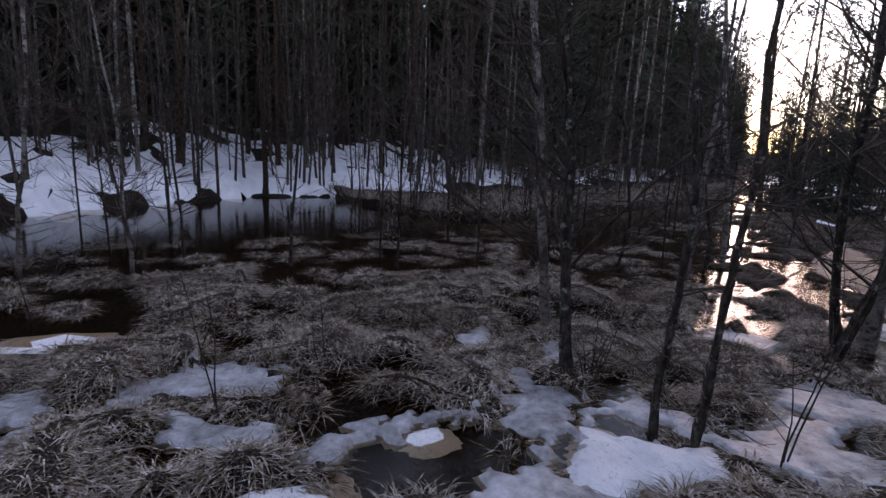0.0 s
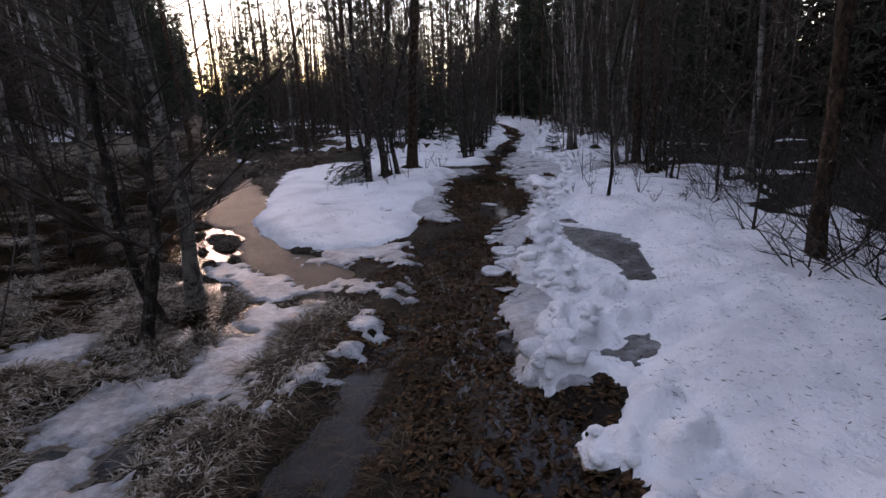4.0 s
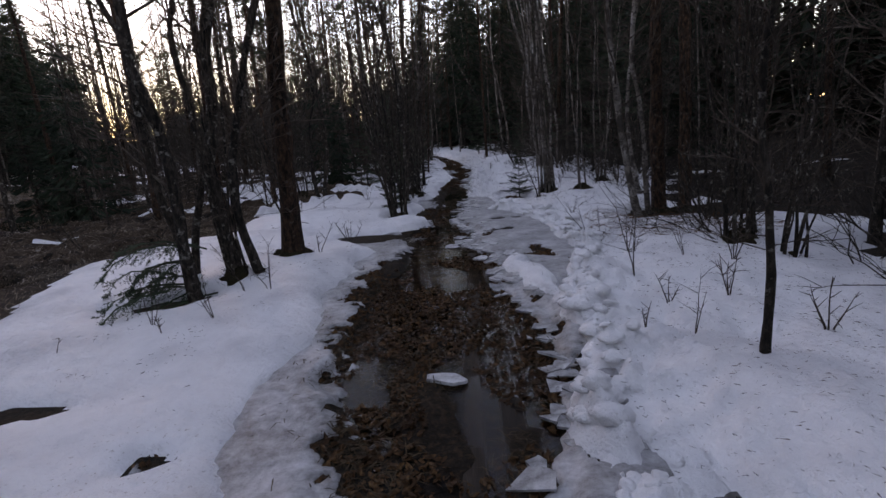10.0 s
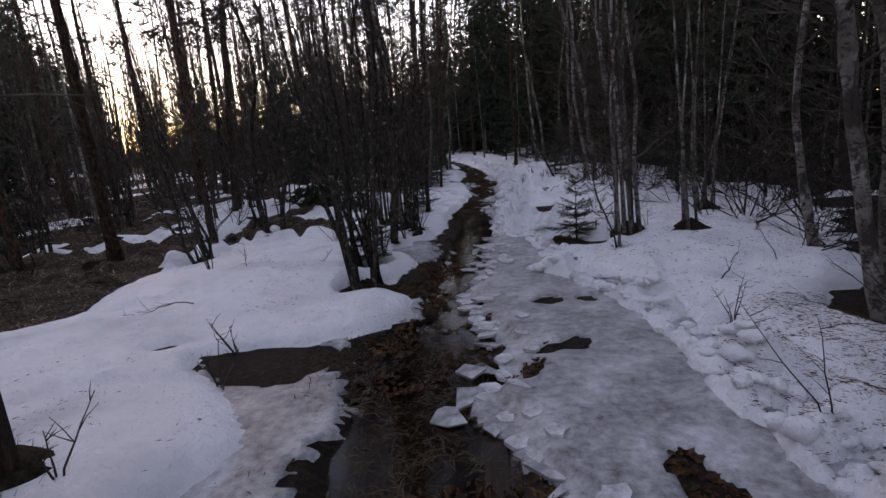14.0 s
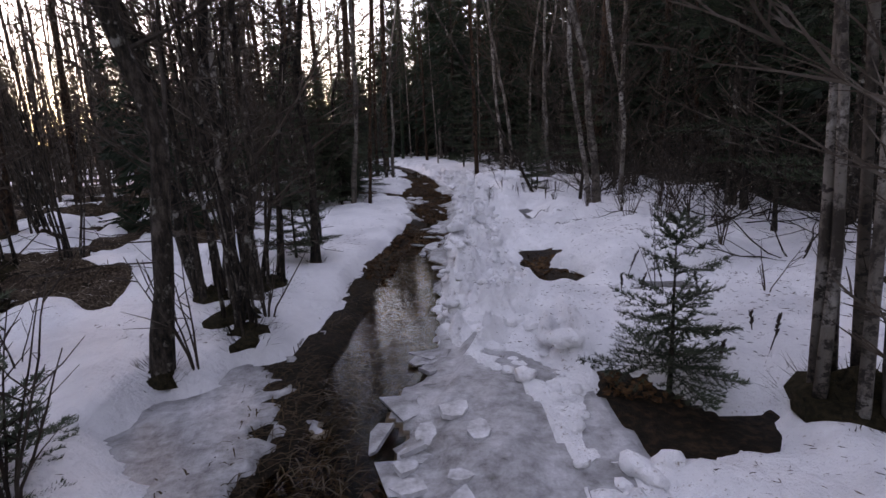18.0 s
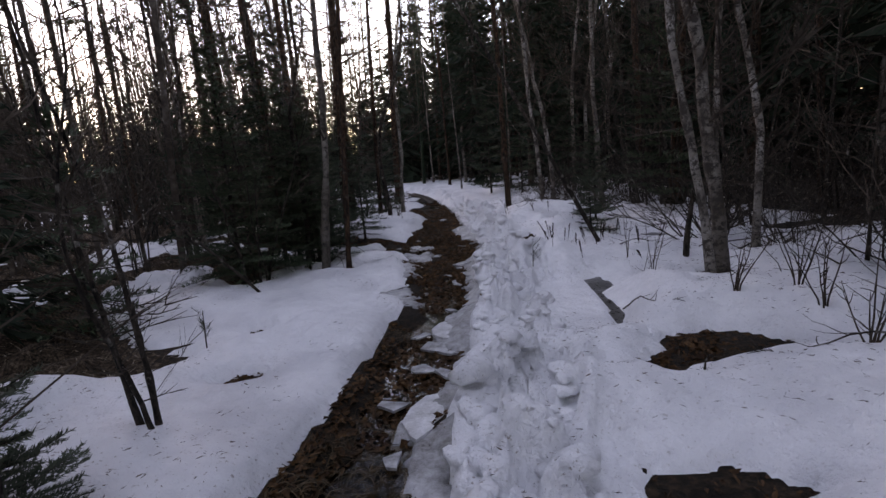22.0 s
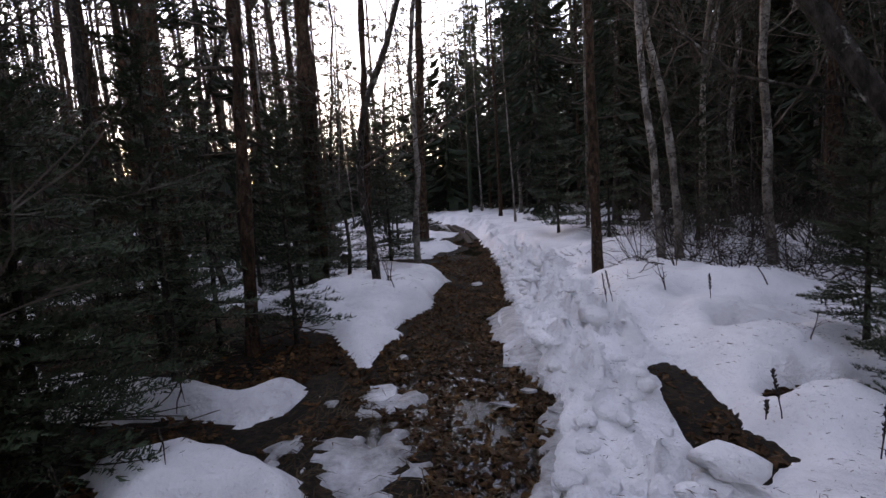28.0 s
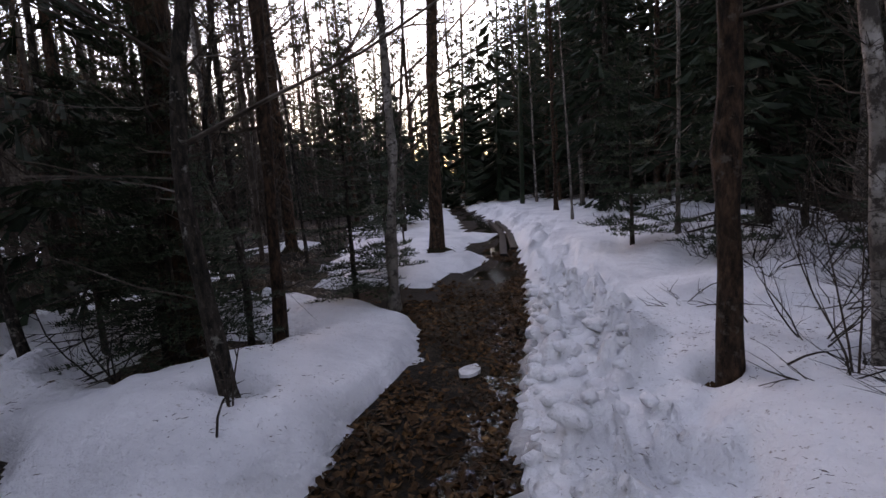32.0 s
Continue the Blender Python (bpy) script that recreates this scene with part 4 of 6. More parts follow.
def hummock(root, rng, r):
    """A mossy mound round the foot of a tree."""
    b = Buf()
    n, tiers = 13, ((1.0, -0.1), (0.85, 0.0), (0.6, 0.05), (0.32, 0.1), (0.12, 0.13))
    for rad, z in tiers:
        for k in range(n):
            w = 6.283 * k / n
            q = r * rad * rng.uniform(0.7, 1.25)
            b.v.append(Vector((math.cos(w) * q, math.sin(w) * q, (z + rng.uniform(-0.03, 0.03)) * min(1.7, r * 3.6))))
    for i in range(len(tiers) - 1):
        for k in range(n):
            k2 = (k + 1) % n
            b.f.append((i * n + k, i * n + k2, (i + 1) * n + k2, (i + 1) * n + k))
    b.f.append(tuple((len(tiers) - 1) * n + k for k in range(n)))
    for k in range(150):
        w, q = rng.uniform(0, 6.283), r * rng.uniform(0.2, 1.2)
        p = Vector((math.cos(w) * q, math.sin(w) * q, (0.12 - 0.14 * q / r) * min(1.0, r * 3.2)))
        d = Vector((math.cos(w), math.sin(w), rng.uniform(0.2, 1.6))).normalized() * rng.uniform(0.04, 0.12)
        s = Vector((-math.sin(w), math.cos(w), 0)) * 0.003
        b.tri(p - s, p + s, p + d)
    part("mossy_foot", b, M_MOSS, root, "dark mossy hummock", kind="stuff")


KINDS = {"alder_tree": ("bare grey-barked alder tree with thin crooked twigs", M_ALDER), "young_alder": ("thin bare young alder", M_ALDER), "birch_tree": ("bare birch tree with pale peeling bark", M_BIRCH)}


def bare_tree(name, seed, dia, height, lean=(0, 0), crook=0.05, first=0.25, count=14, twigs=5, reach=0.2, sides=8, segs=14, fine=2, label="", foot=0.0):
    rng = random.Random(seed)
    root = thing(name, label or KINDS[name][0], "tree")
    pts = stem_path(rng, height, lean, crook, segs)
    part("trunk", trunk_mesh(rng, pts, dia / 2, 0.5, 0.1, sides), KINDS[name][1], root)
    c = Buf()
    bare_crown(c, rng, pts, dia / 2, height, first, count, twigs, reach, fine)
    for k in range(int(count * (1.8 if fine > 2 else 1.1))):
        w = rng.uniform(0, 6.283)
        length = rng.uniform(0.25, 1.0) * min(1.0, height * 0.12)
        tw = limb(rng, along(pts, rng.uniform(0.06, 0.42)), Vector((math.cos(w), math.sin(w), rng.uniform(-0.1, 0.6))), length, 0.22, 3)
        r = 0.0045 if fine > 2 else 0.007
        c.ribbon(tw, [r, r * 0.8, r * 0.55, r * 0.25])
        for q in range(4 if fine > 2 else 2):
            sub = limb(rng, along(tw, rng.uniform(0.3, 0.9)), tw[-1] - tw[0] + Vector((rng.uniform(-1, 1), rng.uniform(-1, 1), rng.uniform(-0.3, 0.8))) * length * 0.7, length * 0.45, 0.25, 2)
            c.ribbon(sub, [r * 0.6, r * 0.45, r * 0.2])
    if foot:
        hummock(root, rng, foot)
    part("crown", c, M_TWIG, root, kind="stuff")
    return root


def pine_tree(seed, dia, height, lean=(0, 0), first=0.5, detail=1.0, label="", foot=0.0):
    rng = random.Random(seed)
    root = thing("pine_tree", label or "tall pine with flaky brown bark and a high crown", "tree")
    pts = stem_path(rng, height, lean, 0.012, 14)
    part("trunk", trunk_mesh(rng, pts, dia / 2, 0.45, 0.2, 9), M_PINE, root)
    wood, tufts = Buf(), Buf()
    for k in range(int(14 * detail)):
        w, u = rng.uniform(0, 6.28), rng.uniform(0.1, first)
        br = limb(rng, along(pts, u), Vector((math.cos(w), math.sin(w), rng.uniform(-0.2, 0.3))), rng.uniform(0.2, 1.1), 0.25, 3)
        wood.tube(br, [0.014, 0.01, 0.007, 0.003], 3)
    n = int(26 * detail)
    for k in range(n):
        u = first + (1 - first) * (k + rng.random()) / n
        w = rng.uniform(0, 6.28)
        length = height * 0.17 * (1.15 - u) / (1.15 - first) * rng.uniform(0.5, 1.1) + 0.3
        br = limb(rng, along(pts, u), Vector((math.cos(w), math.sin(w), rng.uniform(0.0, 0.5))), length, 0.2, 4)
        wood.tube(br, [dia * 0.12, dia * 0.09, dia * 0.06, dia * 0.04, 0.006], 3)
        for j in range(8):
            c = along(br, rng.uniform(0.4, 1.0)) + Vector((rng.uniform(-1, 1), rng.uniform(-1, 1), rng.uniform(-0.5, 0.9))) * 0.28
            for q in range(9):
                d = Vector((rng.gauss(0, 1), rng.gauss(0, 1), rng.gauss(0.35, 0.8))).normalized() * rng.uniform(0.14, 0.3)
                s = d.cross(Vector((rng.random(), rng.random(), rng.random()))).normalized() * 0.02
                tufts.tri(c - s, c + s, c + d)
    if foot:
        hummock(root, rng, foot)
    part("branch_frame", wood, M_TWIG, root, kind="stuff")
    part("crown", tufts, M_PINENEEDLE, root, smooth=False, kind="stuff")
    return root


def spruce_tree(seed, height, dia=None, spread=0.2, low=0.03, near=0, dead=0.0, label=""):
    """A spruce of whorled drooping boughs; near: 1 with fine single needles, 2 and 3 with coarser ones. dead: bare lower part of the height."""
    rng = random.Random(seed)
    root = thing("spruce_tree", label or "dark green spruce with drooping boughs", "tree")
    dia = dia or height * 0.017 + 0.012
    pts = stem_path(rng, height, (0, 0), 0.01, 10)
    t = Buf()
    t.tube(pts, trunk_radii(dia / 2, 10, 0.3, 0.06), 7, True)
    part("trunk", t, M_ALDER, root)
    wood, green = Buf(), Buf()
    whorls = max(7, int(height * 10)) if near == 1 else int(height * 8.5) if near == 2 else int(height * 4.5) if near == 3 else max(7, int(height * 4)) if height < 4 else int(height * 2.5)
    for k in range(whorls):
        u = low + (0.985 - low) * (k + rng.uniform(0, 0.6)) / whorls
        nb = rng.randint(4, 6)
        w0 = rng.uniform(0, 6.28)
        for b in range(nb):
            w = w0 + 6.283 * b / nb + rng.uniform(-0.3, 0.3)
            length = (spread * height * (1.02 - u) ** 0.8 + 0.05) * rng.uniform(0.6, 1.1)
            out = Vector((math.cos(w), math.sin(w), 0))
            lift = 0.75 * u - 0.25 if near == 1 else 0.5 * u - 0.3 + rng.uniform(-0.12, 0.12)
            start = along(pts, min(0.99, max(0.02, u + rng.uniform(-0.4, 0.4) / whorls)) if near else min(0.99, max(0.01, u + rng.uniform(-0.5, 0.5) / whorls)))
            br = [start + out * length * s + Vector((0, 0, length * (lift * s + (0.18 if near else 0.1) * s * s))) for s in (0, 0.3, 0.65, 1.0)]
            thick = dia * 0.14 * (1.1 - u)
            wood.tube(br if near else [br[0], br[3]], [thick, thick * 0.6, thick * 0.4 + 0.001, 0.0012] if near else [thick, 0.003], 3)
            if u < dead and rng.random() < 0.9:
                for q in range(3):
                    tw = limb(rng, along(br, rng.uniform(0.3, 0.9)), out + Vector((rng.uniform(-1, 1), rng.uniform(-1, 1), -0.3)), length * 0.35, 0.3, 2)
                    wood.tube(tw, [0.006, 0.004, 0.002], 3)
                continue
            side = Vector((-out.y, out.x, 0))
            if near:
                twigs = [(br[0], br[3])]
                shoots = max(3, int(length / (0.04 if near == 1 else 0.085 if near == 2 else 0.14)))
                for s in range(shoots):
                    f = 0.15 + 0.8 * (s + rng.random() * 0.5) / shoots
                    p = along(br, f)
                    for sg in (-1, 1):
                        twigs.append((p, p + (out * 0.7 + side * sg * 0.75 + Vector((0, 0, rng.uniform(-0.15, 0.2)))) * length * (1.05 - f) * rng.uniform(0.45, 0.65)))
                for a, c in twigs:
                    ax = c - a
                    ll = ax.length
                    if ll < 0.01:
                        continue
                    ax.normalize()
                    s1 = ax.cross(Vector((0, 0, 1))).normalized()
                    s2 = s1.cross(ax)
                    many = int(ll / (0.0028 if near == 1 else 0.0145 if near == 2 else 0.022)) + 3
                    for q in range(many):
                        p = a.lerp(c, (q + rng.random()) / many)
                        ang = rng.uniform(-0.5, 3.64)
                        d = (s1 * math.cos(ang) + s2 * math.sin(ang) + ax * 0.8).normalized() * (rng.uniform(0.017, 0.027) if near == 1 else rng.uniform(0.026, 0.048) if near == 2 else rng.uniform(0.05, 0.09))
                        sd = d.cross(s2 + s1 * 0.3).normalized() * (0.003 if near == 1 else 0.0065 if near == 2 else 0.011)
                        green.tri(p - sd, p + sd, p + d)
            else:
                for s in range(5):
                    f = 0.12 + 0.86 * (s + rng.random() * 0.8) / 5
                    p = along(br, f)
                    for sg in (-1, 1):
                        ln = length * (1.2 - f) * rng.uniform(0.4, 0.75) + 0.05
                        d = (out * rng.uniform(0.5, 0.9) + side * sg * rng.uniform(0.3, 1.0) + Vector((0, 0, rng.uniform(-0.75, 0.05)))).normalized()
                        wd = d.cross(Vector((rng.uniform(-0.4, 0.4), rng.uniform(-0.4, 0.4), 1))).normalized() * ln * rng.uniform(0.05, 0.12)
                        tip, m1, m2 = p + d * ln, p + d * ln * 0.45, p + d * ln * 0.75
                        hang = Vector((0, 0, -ln * rng.uniform(0.1, 0.3)))
                        green.tri(p, m2 + wd + hang * 0.5, tip)
                        green.tri(m1 - wd * 0.2, tip + hang * 0.4, m2 - wd * 1.3 + hang * 0.7)
                        green.tri(p, m2 + hang * 1.2, m1 + wd * 0.25)
    part("bough_frame", wood, M_ALDER, root, kind="stuff")
    # background spruces take the darkened needles, shade put into the colour
    part("needles", green, M_FROSTNEEDLE if near == 1 else M_NEEDLE if near else M_SHADEDNEEDLE, root, smooth=False, kind="stuff")
    return root


def clump(name, seed, count, dia, height, spread, lean, mat, label, crown=8, reach=0.12):
    """Several stems from one foot."""
    rng = random.Random(seed)
    root = thing(name, label, "tree")
    c = Buf()
    for k in range(count):
        w = 6.283 * k / count + rng.uniform(-0.25, 0.25)
        ln = (lean[0] + rng.gauss(0, spread), lean[1] + rng.gauss(0, spread))
        h = height * rng.uniform(0.55, 1.0)
        r = dia / 2 * rng.uniform(0.5, 1.0)
        pts = [p + Vector((math.cos(w), math.sin(w), 0)) * dia * rng.uniform(1.6, 3.4) for p in stem_path(rng, h, ln, 0.05, 9)]
        b = Buf()
        b.tube(pts, trunk_radii(r, 9, 0.3), 6, True)
        part("stem", b, mat, root)
        bare_crown(c, rng, pts, r, h, 0.2, crown, 4, reach)
    part("crown", c, M_TWIG, root, kind="stuff")
    hummock(root, rng, dia * 3.6 + 0.06)
    return root


def shrub(seed, height, count=4, spread=0.35, thick=0.006, label="small leafless shrub with thin dark twigs standing in the snow", name="shrub"):
    rng = random.Random(seed)
    b = Buf()
    for k in range(count):
        h = height * rng.uniform(0.5, 1.0)
        pts = stem_path(rng, h, (rng.gauss(0, spread), rng.gauss(0, spread)), 0.14, 6)
        b.tube(pts, [thick * (1 - 0.12 * i) for i in range(7)], 3)
        for j in range(4):
            u = rng.uniform(0.25, 0.95)
            tw = limb(rng, along(pts, u), Vector((rng.uniform(-1, 1), rng.uniform(-1, 1), rng.uniform(0.1, 0.9))), h * rng.uniform(0.15, 0.4), 0.3, 2)
            b.tube(tw, [thick * 0.5, thick * 0.36, thick * 0.15], 3)
    ob = new(name, b.mesh(name, M_TWIG))
    return tagged(ob, label, "shrub")


def put(ob, x, y, turn=0.0, sink=0.03, size=1.0):
    ob.matrix_basis = Matrix.Translation((x, y, top_z(x, y) - sink)) @ Euler((0, 0, radians(turn))).to_matrix().to_4x4() @ Matrix.Scale(size, 4)
    return ob


# trees that stand near the trail: x, y, thickness, lean, kind, height
NEAR_A = [(-3.62, 3.13, 0.095, -0.08, -0.095, "birch_tree", 9), (-5.56, 4.36, 0.062, -0.054, -0.07, "alder_tree", 8), (-2.62, 2.52, 0.086, -0.06, -0.067, "alder_tree", 8), (-4.86, 6.87, 0.064, -0.09, -0.067, "alder_tree", 8),
          (-5.34, 8.09, 0.095, -0.1, -0.07, "birch_tree", 9), (-5.23, 5.54, 0.05, -0.053, -0.052, "alder_tree", 7), (-7.04, -0.45, 0.054, 0.005, -0.052, "birch_tree", 5), (-7.2, -1.58, 0.057, -0.028, 0.112, "birch_tree", 7), (-2.14, 5.41, 0.132, -0.05, -0.025, "birch_tree", 10), (-2.15, 5.12, 0.075, -0.06, -0.03, "alder_tree", 8), (-2.09, 4.74, 0.08, 0.06, 0.045, "alder_tree", 7), (-3.7, 3.3, 0.05, -0.1, -0.1, "alder_tree", 7)]
NEAR_B = [(-4.65, 6.31, 0.078, 0.02, 0.02, "birch_tree", 6), (-7.46, 10.1, 0.117, 0.05, 0.045, "birch_tree", 9), (-2.4, 12.2, 0.155, 0.03, 0.015, "alder_tree", 9), (-2.12, 12.17, 0.09, 0.08, 0.035, "alder_tree", 9), (-2.6, 11.68, 0.125, -0.07, -0.035, "alder_tree", 9),
          (-2.72, 11.95, 0.085, -0.09, -0.03, "alder_tree", 8), (2.62, 14.5, 0.105, -0.16, 0.08, "birch_tree", 10), (2.87, 14.85, 0.08, -0.12, 0.03, "birch_tree", 9), (-2.95, 12.3, 0.085, 0.07, 0.04, "alder_tree", 8), (3.18, 16.2, 0.075, -0.07, 0.035, "birch_tree", 10)]
NEAR_C = [(3.2, 12.6, 0.08, -0.03, 0, "alder_tree", 8), (-3.33, 18.7, 0.075, 0.066, 0.027, "alder_tree", 9), (-1.22, 17.86, 0.098, 0.027, 0.012, "alder_tree", 9), (-1.34, 19.06, 0.085, 0.0, 0.0, "birch_tree", 10), (-1.04, 18.32, 0.056, 0.12, 0.04, "alder_tree", 7),
          (-1.2, 19.12, 0.09, -0.012, -0.01, "alder_tree", 9), (-1.56, 19.35, 0.085, 0.05, 0.045, "alder_tree", 8), (-1.58, 19.15, 0.085, -0.1, -0.1, "alder_tree", 7), (-1.0, 19.98, 0.072, 0.05, 0.02, "alder_tree", 8), (1.44, 16.48, 0.034, 0.0, 0.0, "birch_tree", 5)]
NEAR_D = [(2.58, 23.7, 0.125, -0.1, 0.037, "birch_tree", 11), (2.42, 23.52, 0.08, -0.13, 0.05, "birch_tree", 11), (3.05, 24.05, 0.078, -0.063, 0.035, "birch_tree", 9), (-1.58, 24.95, 0.095, 0.085, 0.045, "birch_tree", 11), (-1.82, 25.08, 0.055, 0.06, 0.035, "alder_tree", 10),
          (-1.4, 29.1, 0.095, 0.038, 0.02, "alder_tree", 11), (-1.5, 31.4, 0.095, 0.04, 0.013, "birch_tree", 12), (-3.5, 29.5, 0.075, 0.0, 0.0, "alder_tree", 8), (-2.2, 30.2, 0.05, 0.01, 0.0, "alder_tree", 7), (1.78, 30.1, 0.1, -0.085, 0.03, "birch_tree", 12)]
NEAR_E = [(2.05, 30.45, 0.1, -0.09, 0.03, "birch_tree", 11), (2.8, 32.2, 0.1, 0.03, -0.01, "birch_tree", 12), (3.1, 30.4, 0.115, -0.05, 0.03, "birch_tree", 13), (4.86, 36.7, 0.18, -0.02, 0, "birch_tree", 13), (3.85, 35.7, 0.14, 0.03, 0, "birch_tree", 13), (-0.2, 43.9, 0.16, 0, 0, "birch_tree", 13), (-3.42, 19.4, 0.09, 0.05, 0, "alder_tree", 8)]
for i, (x, y, d, lx, ly, kind, h) in enumerate(NEAR_A + NEAR_B + NEAR_C + NEAR_D + NEAR_E):
    put(bare_tree(kind, 100 + i, d * 0.92, h, (lx, ly), 0.42 if kind == "alder_tree" else 0.2, 0.06 if y < 8 else 0.12, 32 if y < 8 else 22, 8, 0.17, 8, 16, 3, "", max(0.07, d * 1.15)), x, y)

# crooked thin stems by the marsh
for i, (x, y, d, lx, ly, h) in enumerate([(-1.86, 2.52, 0.05, -0.02, -0.016, 4.5), (-1.73, 2.67, 0.047, 0.033, 0.022, 5), (1.70, 9.65, 0.05, 0.035, 0, 5), (-1.24, 21.0, 0.03, -0.13, 0, 3.4), (-1.2, 21.04, 0.03, -0.1, 0, 3.0), (-1.18, 21.0, 0.025, -0.06, 0, 2.6), (1.42, 16.42, 0.02, 0.06, 0.02, 2.2)]):
    put(bare_tree("alder_tree", 300 + i, d, h, (lx, ly), 0.34, 0.2, 12, 5, 0.14, 7, 12, 3, "thin crooked young alder with dark bark"), x, y)

for i, (x, y, d, lx, h) in enumerate([(3.18, 6.9, 0.145, -0.045, 14), (-2.0, 12.85, 0.22, 0.055, 15), (3.1, 15.1, 0.2, -0.04, 14), (3.4, 14.85, 0.18, -0.03, 14), (1.0, 29.87, 0.125, -0.005, 14), (-1.24, 24.8, 0.06, 0.08, 13), (-1.9, 27.3, 0.1, 0.06, 12), (-2.45, 29.85, 0.22, 0.03, 16),
                                       (-1.82, 30.05, 0.09, 0.045, 14), (-2.1, 34.6, 0.2, 0.046, 16), (4.3, 31.5, 0.19, -0.02, 15), (3.75, 28.0, 0.19, 0.05, 15), (-2.65, 27.57, 0.115, 0.005, 13), (-5.6, 22.1, 0.17, 0.1, 14), (-3.4, 28.1, 0.1, 0.0, 12), (-6.2, 32.0, 0.16, 0.02, 15), (-5.0, 35.0, 0.18, 0.0, 15), (-4.2, 31.8, 0.11, 0.02, 14)]):
    put(pine_tree(400 + i, d * 0.95, h, (lx, 0), 0.42, 1.0, "", 0.3 if d > 0.17 and abs(x) > 1.5 else d * 1.2), x, y)

CLUMPS = [(-1.12, 15.9, 9, 0.06, 6.5, 0.09, -0.05, "alder"), (1.74, 17.33, 8, 0.05, 8, 0.014, -0.046, "birch"), (-1.28, 16.62, 10, 0.042, 4.5, 0.13, -0.13, "alder"), (-3.7, 17.5, 6, 0.05, 3.5, 0.15, -0.25, "alder"), (2.35, 17.1, 3, 0.045, 8, 0.03, -0.05, "birch"), (-2.19, 24.43, 5, 0.04, 2.5, 0.2, -0.1, "alder"), (-0.95, 18.3, 4, 0.026, 3.5, 0.1, -0.05, "alder"), (-1.5, 19.05, 4, 0.05, 6, 0.06, 0.0, "alder"), (-2.35, 12.1, 4, 0.04, 6, 0.07, -0.02, "alder"), (-4.3, 20.5, 7, 0.04, 5, 0.12, -0.1, "alder"), (2.9, 12.3, 6, 0.05, 6, 0.07, 0.0, "alder"), (3.1, 18.6, 5, 0.05, 6, 0.07, 0.0, "birch"), (-1.12, 18.55, 3, 0.04, 7, 0.08, -0.02, "alder"), (-1.2, 19.4, 4, 0.04, 5, 0.08, 0.02, "alder")]
for i, (x, y, n, d, h, sp, lx, kind) in enumerate(CLUMPS):
    put(clump("alder_clump" if kind == "alder" else "birch_clump", 500 + i, n, d, h, sp, (lx, 0), M_ALDER if kind == "alder" else M_BIRCH, "clump of " + kind + " stems rising from one mossy foot"), x, y)

for i, (x, y, h, sp) in enumerate([(1.18, 17.66, 0.82, 0.5), (-1.32, 16.88, 0.95, 0.5), (-1.2, 20.12, 0.9, 0.5), (1.95, 26.3, 1.0, 0.36), (2.2, 27.1, 1.5, 0.3)]):
    put(spruce_tree(600 + i, h, None, sp, 0.12, 1, label="young spruce with frosted green needles standing in the snow"), x, y)
for i, (x, y, h, dead) in enumerate([(-2.4, 24.5, 2.9, 0.06), (-2.1, 25.1, 2.6, 0.05), (-1.82, 25.3, 2.1, 0.05), (-2.6, 24.9, 2.7, 0.05), (-1.95, 31.5, 2.6, 0.05), (-3.3, 29.9, 2.2, 0.1), (-2.1, 25.6, 2.7, 0.1), (-1.8, 25.5, 2.4, 0.15), (-1.85, 26.4, 2.5, 0.1), (-1.62, 27.5, 1.9, 0.1), (-2.6, 27.2, 2.4, 0.05), (-2.35, 29.7, 2.6, 0.08), (-3.4, 30.9, 2.8, 0.05),
                                       (-2.2, 32.9, 2.0, 0.05), (0.77, 34.3, 2.8, 0.05), (3.7, 21.9, 6.5, 0.3), (4.6, 32.0, 6.0, 0.05), (1.6, 33.2, 2.5, 0.05), (2.6, 31.6, 2.6, 0.05), (3.4, 27.6, 3.6, 0.06), (3.7, 20.0, 5.0, 0.25), (-15.2, -1.65, 3.0, 0.0), (-3.0, 22.9, 2.2, 0.05), (-2.2, 27.35, 2.1, 0.05), (-2.75, 26.9, 1.9, 0.3), (-2.75, 29.95, 3.0, 0.25)]):
    put(spruce_tree(640 + i, h, None, (0.3 if y < 26 or y > 29 else 0.24) if h < 5 else 0.2, 0.07, 2 if h < 4.5 and abs(x) < 2.8 and y < 31.6 else 0 if x < -9 or h == 6.0 else 3, dead), x, y)

# ---- the woods around: a few trees of each kind, repeated ----
proto = []
for i in range(4):
    proto.append(("alder", bare_tree("alder_tree", 700 + i, 0.055 + 0.015 * i, 7 + i, (0.02 * (i - 1.5), 0.02), 0.05, 0.1, 20, 7, 0.17, 6, 10, 2)))
for i in range(4):
    proto.append(("birch", bare_tree("birch_tree", 720 + i, 0.075 + 0.015 * i, 10 + i, (0.015 * (i - 1.5), -0.01), 0.03, 0.2, 18, 7, 0.14, 6, 10, 2)))
for i in range(3):
    proto.append(("pine", pine_tree(740 + i, 0.13 + 0.025 * i, 12 + i, (0.01 * i, 0), 0.3, 0.85)))
for i in range(4):
    proto.append(("spruce", spruce_tree(760 + i, 11 + 2 * i, None, 0.15, 0.03, 0, 0.14)))
for i in range(3):
    proto.append(("young", spruce_tree(780 + i, 2.6 + i, None, 0.24, 0.04, 0, 0.05)))
for i in range(5):
    proto.append(("whip", bare_tree("young_alder", 790 + i, 0.028 + 0.005 * i, 5 + 0.6 * i, (0.04 * (i - 2), 0.02), 0.08, 0.05, 18, 6, 0.18, 5, 9, 2, "thin bare young tree of the wood's edge")))
for i in range(3):
    proto.append(("thicket", clump("alder_clump", 800 + i, 7, 0.04, 4.5, 0.14, (0, 0), M_ALDER, "thicket of thin bare stems", 5)))
by_kind = {}
